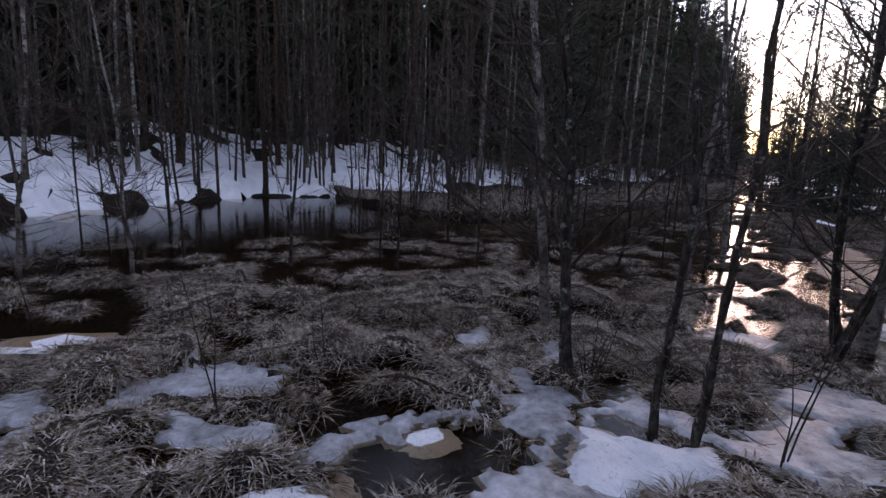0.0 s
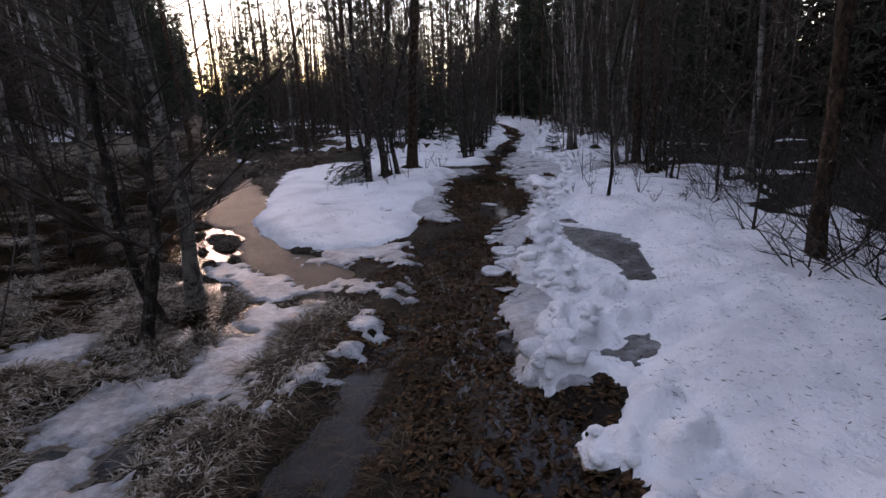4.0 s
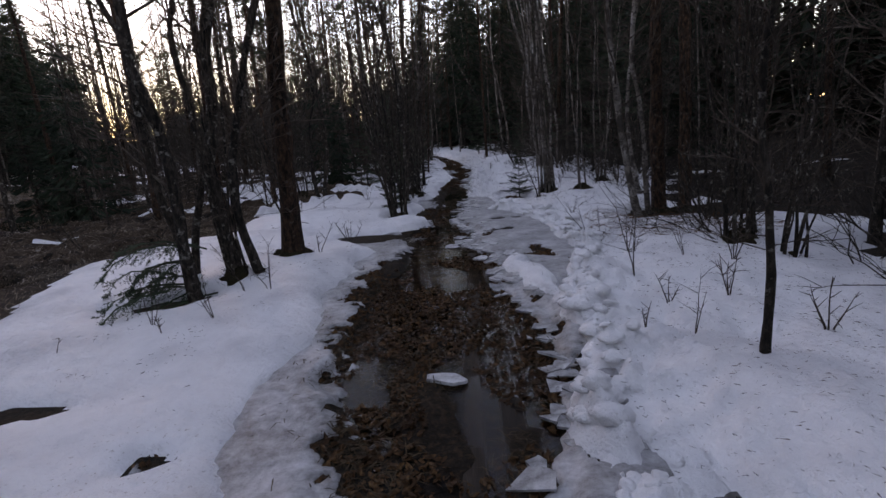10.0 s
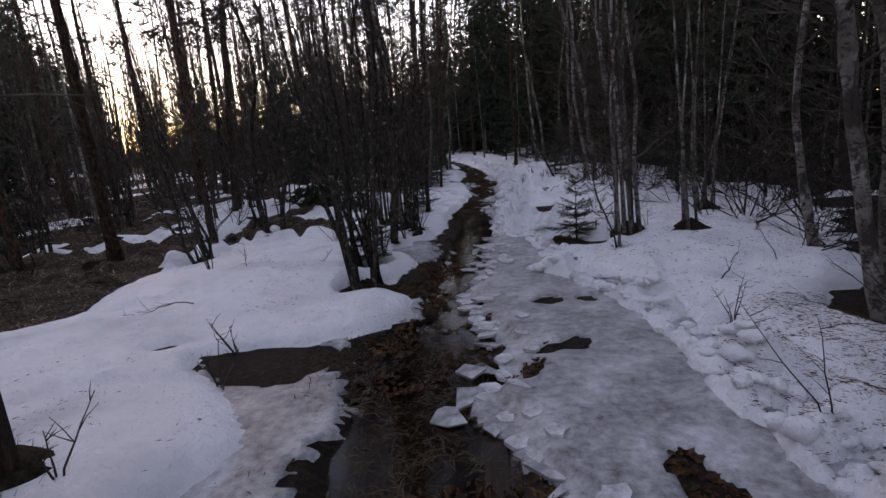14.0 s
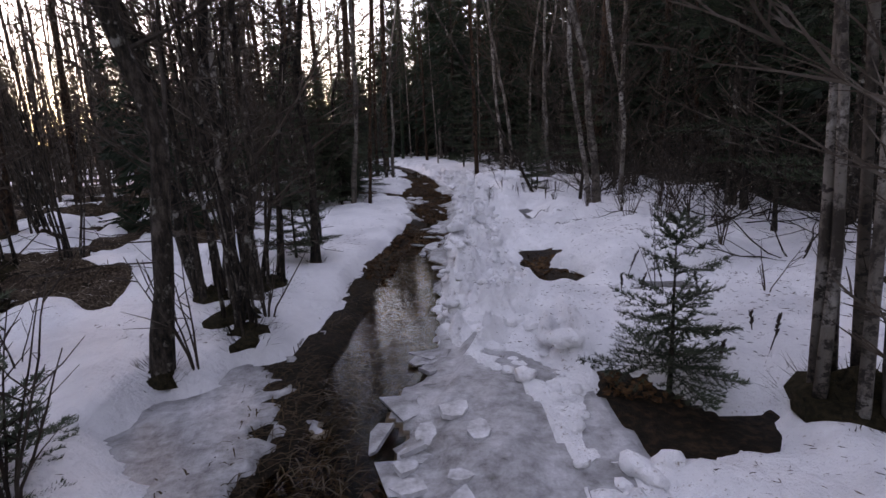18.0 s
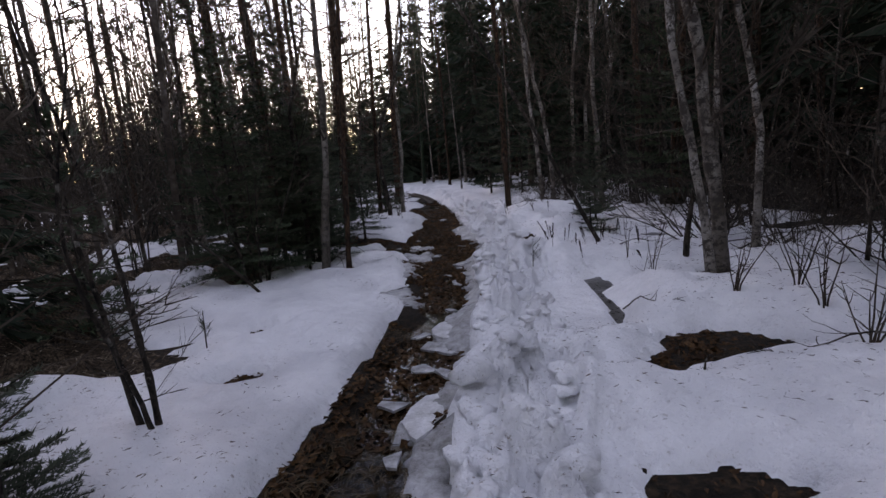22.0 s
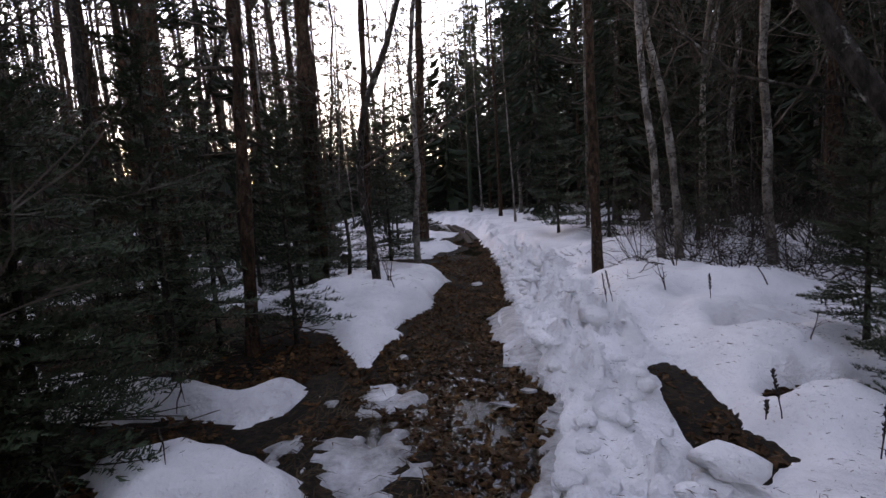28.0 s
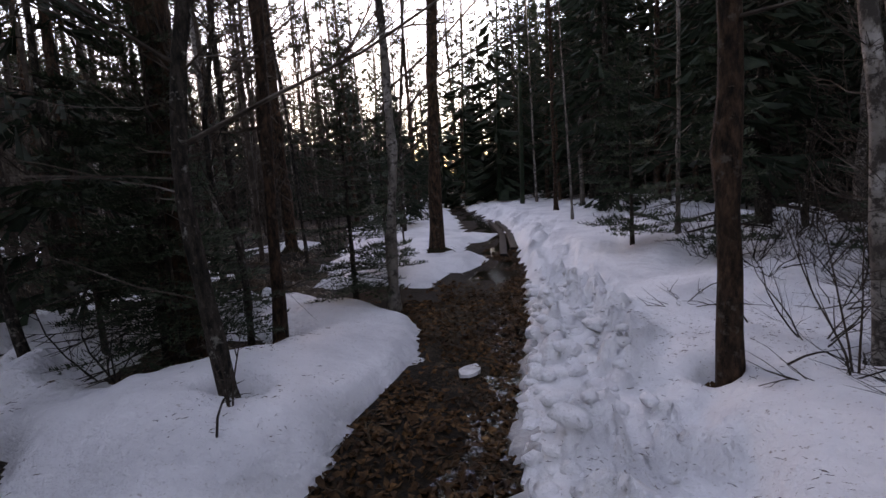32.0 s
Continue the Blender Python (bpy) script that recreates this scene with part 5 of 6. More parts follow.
for k, ob in proto:
    by_kind.setdefault(k, []).append(ob)
used_proto = set()
rng = random.Random(5)
taken = [(t[0], t[1]) for t in NEAR_A + NEAR_B + NEAR_C + NEAR_D + NEAR_E]


def plant(kind, x, y, gap=0.5):
    if any((x - a) ** 2 + (y - b) ** 2 < gap * gap for a, b in taken):
        return False
    taken.append((x, y))
    ob = rng.choice(by_kind[kind])
    s = rng.uniform(0.75, 1.15)
    tilt = Euler((rng.gauss(0, 0.025), rng.gauss(0, 0.025), rng.uniform(0, 6.28)))
    m = Matrix.Translation((x, y, top_z(x, y) - 0.08)) @ tilt.to_matrix().to_4x4() @ Matrix.Scale(s, 4)
    if ob not in used_proto:
        used_proto.add(ob)
        ob.matrix_basis = m
    else:
        c = copy_thing(ob, m)
        c.matrix_basis = m
    return True


def wood(count, xs, ys, mix, gap, inside):
    done = tries = 0
    kinds, weights = zip(*mix)
    while done < count and tries < count * 12:
        tries += 1
        x, y = rng.uniform(*xs), rng.uniform(*ys)
        if inside(x, y) and plant(rng.choices(kinds, weights)[0], x, y, gap):
            done += 1


path_x = lambda y: float(0.5 * (WATER_L(y) + WATER_R(y)))
wood(60, (2.9, 5.5), (3, 40), [("whip", 6), ("alder", 1), ("thicket", 1.5), ("young", 0.6)], 0.7, lambda x, y: x - path_x(y) > 3.2)
wood(130, (3.9, 9), (-6, 46), [("alder", 3), ("birch", 3), ("pine", 2), ("spruce", 4), ("young", 3), ("thicket", 1), ("whip", 4)], 0.8, lambda x, y: x - path_x(y) > 3.8)
wood(80, (8, 22), (-8, 60), [("birch", 3), ("pine", 3), ("spruce", 4), ("young", 1)], 1.3, lambda x, y: x - path_x(y) > 5)
wood(50, (-8, 14), (34, 66), [("birch", 3), ("pine", 3), ("spruce", 3), ("young", 3), ("whip", 2)], 1.1, lambda x, y: x - path_x(y) > 1.6)
wood(48, (-14, -2), (34, 60), [("birch", 3), ("pine", 6), ("young", 3), ("whip", 4), ("alder", 2)], 1.1, lambda x, y: path_x(y) - 1.5 > x > BANK_NEAR(y) + 5)
wood(30, (-2.5, 9), (35, 54), [("spruce", 3), ("pine", 4), ("birch", 1), ("young", 3)], 0.9, lambda x, y: x - path_x(y) > 2.4)
wood(18, (-16, -4), (52, 72), [("pine", 4), ("birch", 1), ("young", 2)], 1.0, lambda x, y: True)
wood(125, (-14, -2.8), (17, 62), [("alder", 3), ("birch", 2), ("thicket", 3), ("pine", 3), ("whip", 6), ("young", 1)], 0.9, lambda x, y: MARSH(y) - 0.3 > x > BANK_NEAR(y) + 1.0)
wood(130, (-26, -11), (-12, 40), [("whip", 4), ("alder", 2), ("birch", 2), ("pine", 2)], 0.8, lambda x, y: BANK_FAR(y) - 6 < x < BANK_FAR(y) - 0.2)
wood(130, (-30, -12), (-14, 44), [("birch", 6), ("pine", 3), ("spruce", 1.5), ("young", 0.3)], 0.9, lambda x, y: x < BANK_FAR(y) - 1.0)
wood(22, (-14, -9.9), (4.2, 10), [("thicket", 5), ("whip", 3)], 0.45, lambda x, y: x < REED_EDGE(y) - 0.1)
wood(46, (-24, -10), (8, 36), [("thicket", 3), ("whip", 4), ("birch", 2), ("alder", 2)], 0.7, lambda x, y: BANK_FAR(y) < x < REED_EDGE(y) - 0.3)
wood(16, (-9, -4.5), (2.5, 11), [("whip", 1)], 0.5, lambda x, y: x > BANK_NEAR(y) + 0.3)
wood(8, (-9.5, -6.5), (-4, 2), [("whip", 1)], 0.5, lambda x, y: x > BANK_NEAR(y) + 0.3)
wood(90, (-52, -14), (42, 54), [("birch", 4), ("alder", 4), ("whip", 6)], 0.8, lambda x, y: True)
wood(60, (-36, -13), (13, 46), [("spruce", 5), ("pine", 2), ("birch", 1)], 1.0, lambda x, y: BANK_FAR(y) - 9 < x < BANK_FAR(y) + 0.5 and (y < 36 or x < -23))
wood(70, (-60, -14), (48, 95), [("birch", 3), ("pine", 3), ("spruce", 2), ("alder", 3)], 1.6, lambda x, y: x < BANK_FAR(y) - 1 or x > BANK_NEAR(y) + 2)
wood(40, (-36, -16), (60, 95), [("birch", 3), ("alder", 4), ("whip", 3)], 1.4, lambda x, y: True)
wood(36, (-14, 14), (-40, -9), [("birch", 2), ("pine", 2), ("spruce", 4)], 1.5, lambda x, y: x > BANK_NEAR(y) + 1)


def far_woods(name, count, spots, seed, label):
    """Conifers and bare crowns too far off to be told apart, one mesh."""
    rs = random.Random(seed)
    b = Buf()
    for k in range(count):
        x, y, hmax = spots(rs)
        z = top_z(x, y) - 0.1
        h = hmax * rs.uniform(0.6, 1.1)
        foot, wide = Vector((x, y, z)), h * rs.uniform(0.11, 0.17)
        b.tube([foot, foot + Vector((rs.gauss(0, 0.2), rs.gauss(0, 0.2), h))], [0.01 * h, 0.01], 4)
        bare = rs.random() < 0.25
        for q in range(60 if bare else 165):
            u = rs.uniform(0.03, 0.99) ** (1.0 if not bare else 0.7)
            w = rs.uniform(0, 6.283)
            out = Vector((math.cos(w), math.sin(w), 0))
            p = foot + Vector((0, 0, u * h))
            ln = wide * (1.04 - u) * rs.uniform(0.5, 1.15) + 0.15
            if bare:
                tip = p + out * ln * 0.9 + Vector((0, 0, ln * rs.uniform(0.3, 1.2)))
                s = Vector((0, 0, 0.02))
            else:
                tip = p + out * ln + Vector((0, 0, -ln * rs.uniform(0.1, 0.6)))
                s = Vector((-out.y, out.x, rs.uniform(-0.6, 0.6))) * ln * rs.uniform(0.08, 0.2)
            mid = p.lerp(tip, 0.55)
            b.tri(p, mid + s, tip) if not bare else b.tri(p, p + s, tip)
            if not bare:
                b.tri(p, tip, mid - s * 0.9 + Vector((0, 0, -0.12 * ln)))
    # the gloom inside these woods is in the darkened needle colour
    return tagged(new(name, b.mesh(name, M_SHADEDNEEDLE, False)), label, "woods", kind="stuff")


def left_spot(rs):
    y = rs.uniform(-30, 85)
    x = float(BANK_FAR(y)) - (8.0 if y < 12 else 2.5) - 26 * rs.random() ** 1.6
    return x, y, 19 if y < 38 or x < -25 else 11


def right_spot(rs):
    y = rs.uniform(-25, 75)
    return path_x(max(y, 0)) + 12 + 28 * rs.random() ** 1.3, y, 16


def ahead_spot(rs):
    y = rs.uniform(46, 95)
    x = rs.uniform(float(BANK_NEAR(y)) + 10, 22)
    return x, y, 17 if x > path_x(y) + 6 else 12.5 if x > path_x(y) + 1.5 else 9


def end_spot(rs):
    y = rs.uniform(85, 130)
    return rs.uniform(-80, 20), y, 8.5


def back_spot(rs):
    return rs.uniform(-30, 20), rs.uniform(-55, -14), 14


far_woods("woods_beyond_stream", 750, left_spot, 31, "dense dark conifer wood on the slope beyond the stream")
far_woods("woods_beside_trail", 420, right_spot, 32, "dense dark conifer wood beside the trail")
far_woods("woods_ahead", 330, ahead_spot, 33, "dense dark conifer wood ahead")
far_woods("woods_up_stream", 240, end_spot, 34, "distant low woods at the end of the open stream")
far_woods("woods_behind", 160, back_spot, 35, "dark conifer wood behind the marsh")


def far_birches(name, count, spots, seed, label):
    """Slender bare trees with upright twigs, too many to tell apart, one mesh."""
    rs = random.Random(seed)
    b = Buf()
    for k in range(count):
        x, y, hmax = spots(rs)
        h = hmax * rs.uniform(0.55, 1.1)
        foot = Vector((x, y, top_z(x, y) - 0.1))
        top = foot + Vector((rs.gauss(0, 0.04) * h, rs.gauss(0, 0.04) * h, h))
        mid = foot.lerp(top, 0.5) + Vector((rs.gauss(0, 0.1), rs.gauss(0, 0.1), 0))
        r = 0.005 * h + 0.006
        b.tube([foot, mid, top], [r, r * 0.65, 0.005], 4)
        for q in range(46):
            u = rs.uniform(0.08, 0.98)
            w = rs.uniform(0, 6.283)
            p = (foot.lerp(mid, u * 2) if u < 0.5 else mid.lerp(top, u * 2 - 1))
            ln = (0.12 * h * (1.15 - u) + 0.2) * rs.uniform(0.5, 1.2)
            d = Vector((math.cos(w), math.sin(w), rs.uniform(0.3, 1.5))).normalized()
            b.ribbon([p, p + d * ln * 0.5, p + d * ln + Vector((0, 0, ln * 0.1))], [0.011, 0.008, 0.003])
            e = (d + Vector((rs.uniform(-1, 1), rs.uniform(-1, 1), rs.uniform(-0.2, 0.8))) * 0.7).normalized()
            b.ribbon([p + d * ln * 0.4, p + d * ln * 0.4 + e * ln * 0.5], [0.007, 0.003])
    return tagged(new(name, b.mesh(name, M_TWIG, False)), label, "woods", kind="stuff")


def marsh_spot(rs):
    y = 24 + 34 * rs.random()
    lo = float(BANK_NEAR(y)) + 1.0
    return lo + (float(MARSH(y)) - 1.0 - lo) * rs.random(), y, 9.5


def stream_end_spot(rs):
    y = rs.uniform(44, 80)
    return rs.uniform(-50, -14), y, 10


def far_bank_spot(rs):
    y = rs.uniform(-10, 34)
    return float(BANK_FAR(y)) - 0.3 - 5.5 * rs.random() ** 1.5, y, 8


far_birches("marsh_birches", 230, marsh_spot, 41, "slender bare birches and alders crowding the far marsh")
far_birches("stream_birches", 150, stream_end_spot, 42, "bare trees against the sky up the stream")
far_birches("bank_birches", 330, far_bank_spot, 43, "thin bare trees and brush on the snowy far bank")
for k, ob in proto:
    if ob not in used_proto:
        for o in (*ob.children_recursive, ob):
            bpy.data.objects.remove(o)

# ---- boards of the half-sunken trail ----
walkway = thing("boardwalk", "sunken wet plank walkway along the flooded trail", "boardwalk")
rng = random.Random(9)
for lane, (off, wid) in enumerate(((0.11, 0.13), (0.3, 0.14))):
    y = 1.5 + lane * 0.6
    while y < 41:
        ln = rng.uniform(2.6, 3.3)
        if 18.3 < y < 33.2:
            y += ln
            continue
        late = y > 31
        x0 = off + rng.uniform(-0.02, 0.02) if not late else float(WATER_R(y)) + off - 0.25
        x1 = x0 + rng.uniform(-0.04, 0.05) if not late else float(WATER_R(y + ln)) + off - 0.25
        z = 0.0 if not late else 0.05
        b = Buf()
        segs = 6
        for s in range(segs + 1):
            t = s / segs
            cx, cy, sag = x0 + (x1 - x0) * t, y + ln * t, -0.012 * rng.random()
            w, c, h = wid / 2 * rng.uniform(0.94, 1.03), 0.012, 0.045
            ring = [(-w, -h), (w, -h), (w, -c), (w - c, 0), (c - w, 0), (-w, -c)]
            b.v += [Vector((cx + u, cy, z + sag + v)) for u, v in ring]
            if s:
                n = len(b.v)
                b.f += [(n - 12 + k, n - 12 + (k + 1) % 6, n - 6 + (k + 1) % 6, n - 6 + k) for k in range(6)]
        b.f += [(5, 4, 3, 2, 1, 0), tuple(len(b.v) - 6 + k for k in range(6))]
        part("plank", b, M_PLANK, walkway, smooth=False)
        y += ln + rng.uniform(0.02, 0.08)

# ---- broken ice along the water ----
rng = random.Random(12)
for i in range(150):
    y = rng.choice([rng.uniform(5, 15), rng.uniform(5, 15), rng.uniform(16, 18.5), rng.uniform(20, 27)])
    x = float(WATER_R(y)) + rng.gauss(0.03, 0.09)
    n, r, th = rng.randint(4, 7), rng.uniform(0.04, 0.13), rng.uniform(0.008, 0.02)
    a = sorted(rng.uniform(0, 6.283) for _ in range(n))
    ring = [(math.cos(w) * r * rng.uniform(0.7, 1.2), math.sin(w) * r * rng.uniform(0.7, 1.2)) for w in a]
    b = Buf()
    b.v = [Vector((u * 0.93, v * 0.93, 0)) for u, v in ring] + [Vector((u, v, th)) for u, v in ring]
    b.f = [tuple(reversed(range(n))), tuple(range(n, 2 * n))] + [(k, (k + 1) % n, n + (k + 1) % n, n + k) for k in range(n)]
    ob = new("ice_plate", b.mesh("ice_plate", M_ICE, False))
    tagged(ob, "broken flat plate of grey ice at the water's edge", "ice", "broken ice plates")
    ob.matrix_basis = Matrix.Translation((x, y, rng.uniform(0.004, 0.02))) @ Euler((rng.gauss(0, 0.12), rng.gauss(0, 0.12), 0)).to_matrix().to_4x4()


def ice_slab(x, y, rx, ry, turn, seed, z=0.012):
    rng = random.Random(seed)
    n = 9
    ring = []
    for k in range(n):
        w = 6.283 * (k + rng.uniform(-0.3, 0.3)) / n
        q = rng.uniform(0.72, 1.12)
        ring.append((math.cos(w) * rx * q, math.sin(w) * ry * q))
    b = Buf()
    b.v = [Vector((u, v, 0)) for u, v in ring] + [Vector((u * 0.97, v * 0.97, 0.02)) for u, v in ring]
    b.f = [tuple(reversed(range(n))), tuple(range(n, 2 * n))] + [(k, (k + 1) % n, n + (k + 1) % n, n + k) for k in range(n)]
    ob = tagged(new("ice_plate", b.mesh("ice_plate", M_SLAB, False)), "white snowy slab of ice lying at the trail's edge", "ice", "broken ice plates")
    ob.matrix_basis = Matrix.Translation((x, y, z)) @ Euler((rng.gauss(0, 0.03), rng.gauss(0, 0.03), radians(turn))).to_matrix().to_4x4()


for i, (x, y, rx, ry, turn) in enumerate([(0.1, 28.15, 0.2, 0.5, 12), (0.16, 27.4, 0.14, 0.42, -8), (-0.7, 26.6, 0.2, 0.14, 30), (-0.78, 26.35, 0.13, 0.1, 60), (-0.75, 27.25, 0.1, 0.07, 10), (-0.45, 30.1, 0.08, 0.12, 0), (0.02, 21.3, 0.12, 0.3, -5), (0.05, 22.6, 0.1, 0.25, 10),
                                           (0.24, 12.9, 0.1, 0.08, 20), (0.32, 13.3, 0.09, 0.06, 70), (0.15, 7.85, 0.13, 0.09, 20), (0.3, 7.3, 0.16, 0.2, 10), (0.42, 6.85, 0.2, 0.18, 50), (0.25, 6.6, 0.12, 0.16, 0), (0.45, 7.9, 0.14, 0.1, 0), (0.5, 8.4, 0.12, 0.15, 30), (-0.06, 9.9, 0.16, 0.07, -10), (0.6, 6.35, 0.15, 0.12, 0)]):
    ice_slab(x, y, rx, ry, turn, 1300 + i)


rng = random.Random(15)
for i in range(64):
    y = rng.uniform(11.4, 17.6)
    x = float(WATER_R(y)) + abs(rng.gauss(0.08, 0.16))
    ice_slab(x, y, rng.uniform(0.04, 0.11), rng.uniform(0.03, 0.08), rng.uniform(0, 180), 1400 + i, 0.014 + max(0.0, float(ground_z(np.array([x]), np.array([y]))[0])))


# ---- dead grass of the marsh ----
def blades(name, count, area, ok, length, flat, mat, width, seed, label, lift=-9.0):
    rs = np.random.RandomState(seed)
    x, y = rs.uniform(area[0], area[1], count * 6), rs.uniform(area[2], area[3], count * 6)
    k = ok(x, y)
    x, y = x[k][:count], y[k][:count]
    n = len(x)
    z = np.maximum(ground_z(x, y), lift)
    e = 0.12
    gxs, gys = ground_z(x + e, y) - ground_z(x - e, y), ground_z(x, y + e) - ground_z(x, y - e)
    a = np.arctan2(-gys, -gxs) + rs.normal(0, 1.7, n)
    ln = rs.uniform(*length, n)
    rise = rs.uniform(0.1, 0.75, n) * flat
    ux, uy = np.cos(a), np.sin(a)
    w = width * rs.uniform(0.6, 1.3, n)
    sxs, sys_ = -uy * w, ux * w
    base = np.stack([x, y, z - 0.01], -1)
    def at(f, up):
        return base + np.stack([ux * ln * f, uy * ln * f, ln * up], -1)
    m1, m2, tip = at(0.3, rise * 0.75), at(0.68, rise * 0.8), at(0.98, rise * 0.45 - 0.06)
    s = np.stack([sxs, sys_, 0 * sxs], -1)
    m1 = 0.5 * (m1 + m2)
    v = np.stack([base - s, base + s, m1 - s, m1 + s, tip], 1).reshape(-1, 3)
    o = (np.arange(n) * 5)[:, None]
    f4 = o + [0, 1, 3, 2]
    f3 = o + [2, 3, 4]
    me = bpy.data.meshes.new(name)
    me.from_pydata(v.tolist(), [], f4.tolist() + f3.tolist())
    me.materials.append(mat)
    me.update()
    return tagged(new(name, me), label, "grass", kind="stuff")


blades("marsh_grass", 120000, (-9, -0.6, -4, 13), lambda x, y: (ground_z(x, y) > -0.015) & (x < MARSH(y) + 0.1) & (snow_inside(x, y) < 0.02) & (ice_inside(x, y) < 0.04) & (pool_inside(x, y) < 0.1) & (np.random.RandomState(1).uniform(0, 1, len(x)) < np.exp(-np.hypot(x, y - 2) / 4.5) * 2.2),
       (0.08, 0.28), 0.3, M_GRASS, 0.0032, 1, "frost-grey dead sedge lying over the marsh tussocks")
blades("far_marsh_grass", 38000, (-14, -2, 11, 42), lambda x, y: (ground_z(x, y) > -0.06) & (x < MARSH(y) + 0.3) & (x > BANK_NEAR(y)) & (snow_inside(x, y) < 0.0), (0.12, 0.3), 0.5, M_GRASS, 0.0035, 2, "flattened dead grass of the open marsh")
blades("reed_bank_grass", 16000, (-20, -9.3, 3.6, 32), lambda x, y: (x < REED_EDGE(y) + 0.15) & (x > np.maximum(BANK_FAR(y) - 0.5, REED_EDGE(y) - 3.5)), (0.25, 0.7), 0.9, M_GRASS, 0.008, 7, "pale dead reeds and sedge along the stream's far bank")
blades("trail_grass", 42000, (-1.2, 0.9, 1.5, 34), lambda x, y: (x > WATER_L(y) - 0.25) & (x < WATER_R(y) + 0.1) & (fbm(x * 2.2, y * 1.6, 71) > 0.4) & (snow_inside(x, y) < 0), (0.05, 0.19), 0.42, M_WETGRASS, 0.0028, 3, "wet brown grass lying in the shallow water of the trail", -0.012)


def litter(name, count, area, ok, size, mat, seed, label, thin=False, float_z=-9.0):
    rs = np.random.RandomState(seed)
    x, y = rs.uniform(area[0], area[1], count * 5), rs.uniform(area[2], area[3], count * 5)
    k = ok(x, y)
    x, y = x[k][:count], y[k][:count]
    n = len(x)
    z = np.maximum(ground_z(x, y) + snow_depth(x, y) + 0.006, float_z) + rs.uniform(0, 0.008, n)
    a, r = rs.uniform(0, 6.283, n), rs.uniform(*size, n)
    wd = 0.05 if thin else 0.45
    vs = []
    for u, w in ((-1, 0), (-0.35, -wd), (0.4, -wd * 0.9), (1, 0), (0.35, wd), (-0.4, wd * 0.85)):
        vs.append(np.stack([x + (u * np.cos(a) - w * np.sin(a)) * r, y + (u * np.sin(a) + w * np.cos(a)) * r, z + rs.normal(0, 0.3, n) * r * (0.3 if thin else 1)], -1))
    v = np.stack(vs, 1).reshape(-1, 3)
    o = (np.arange(n) * 6)[:, None]
    me = bpy.data.meshes.new(name)
    me.from_pydata(v.tolist(), [], np.concatenate([o + [0, 1, 2, 3], o + [0, 3, 4, 5]], 0).tolist())
    me.materials.append(mat)
    me.update()
    return tagged(new(name, me), label, "litter", kind="stuff")


litter("trail_leaves", 26000, (-1.6, 1.8, 1.5, 36), lambda x, y: (snow_inside(x, y) < -0.02) & (x > MARSH(y)) & (ice_inside(x, y) < 0.02) & (fbm(x * 2.0, y * 1.4, 72) > 0.39 + 0.2 * smooth(12, 13.5, y) * (1 - smooth(20, 22, y)) + 0.05 * smooth(22, 24, y)), (0.01, 0.034), M_LEAF, 4, "brown dead leaves matted on the wet trail", False, -0.001)
litter("orange_leaves", 1500, (-2.1, 0.4, 24, 33), lambda x, y: (snow_inside(x, y) < -0.02) & (fbm(x * 3.0, y * 2.4, 73) > 0.46), (0.014, 0.034), M_BRIGHTLEAF, 8, "orange-brown fallen leaves on the wet trail", False, -0.001)
litter("hollow_leaves", 900, (0.4, 2.4, 19, 31), lambda x, y: snow_inside(x, y) < -0.02, (0.01, 0.026), M_LEAF, 9, "brown leaves in snow-free hollows")
litter("snow_needles", 22000, (-3, 4.6, 2, 31), lambda x, y: (snow_inside(x, y) > 0.12) & ((x > 0) | (fbm(x * 3, y * 3, 79) > 0.6)) & (fbm(x * 0.7, y * 0.7, 77) > 0.36), (0.005, 0.02), M_LEAF, 5, "fallen needles and twigs scattered on the snow", True)
litter("forest_litter", 15000, (1.3, 4.5, 11.5, 15.5), lambda x, y: (oval(x, y, 2.6, 13.7, 1.4, 1.3) + 0.5 * (fbm(x * 3, y * 3, 78) - 0.5) > 0), (0.007, 0.02), M_BRIGHTLEAF, 6, "reddish litter of needles and leaves on the snow", True)


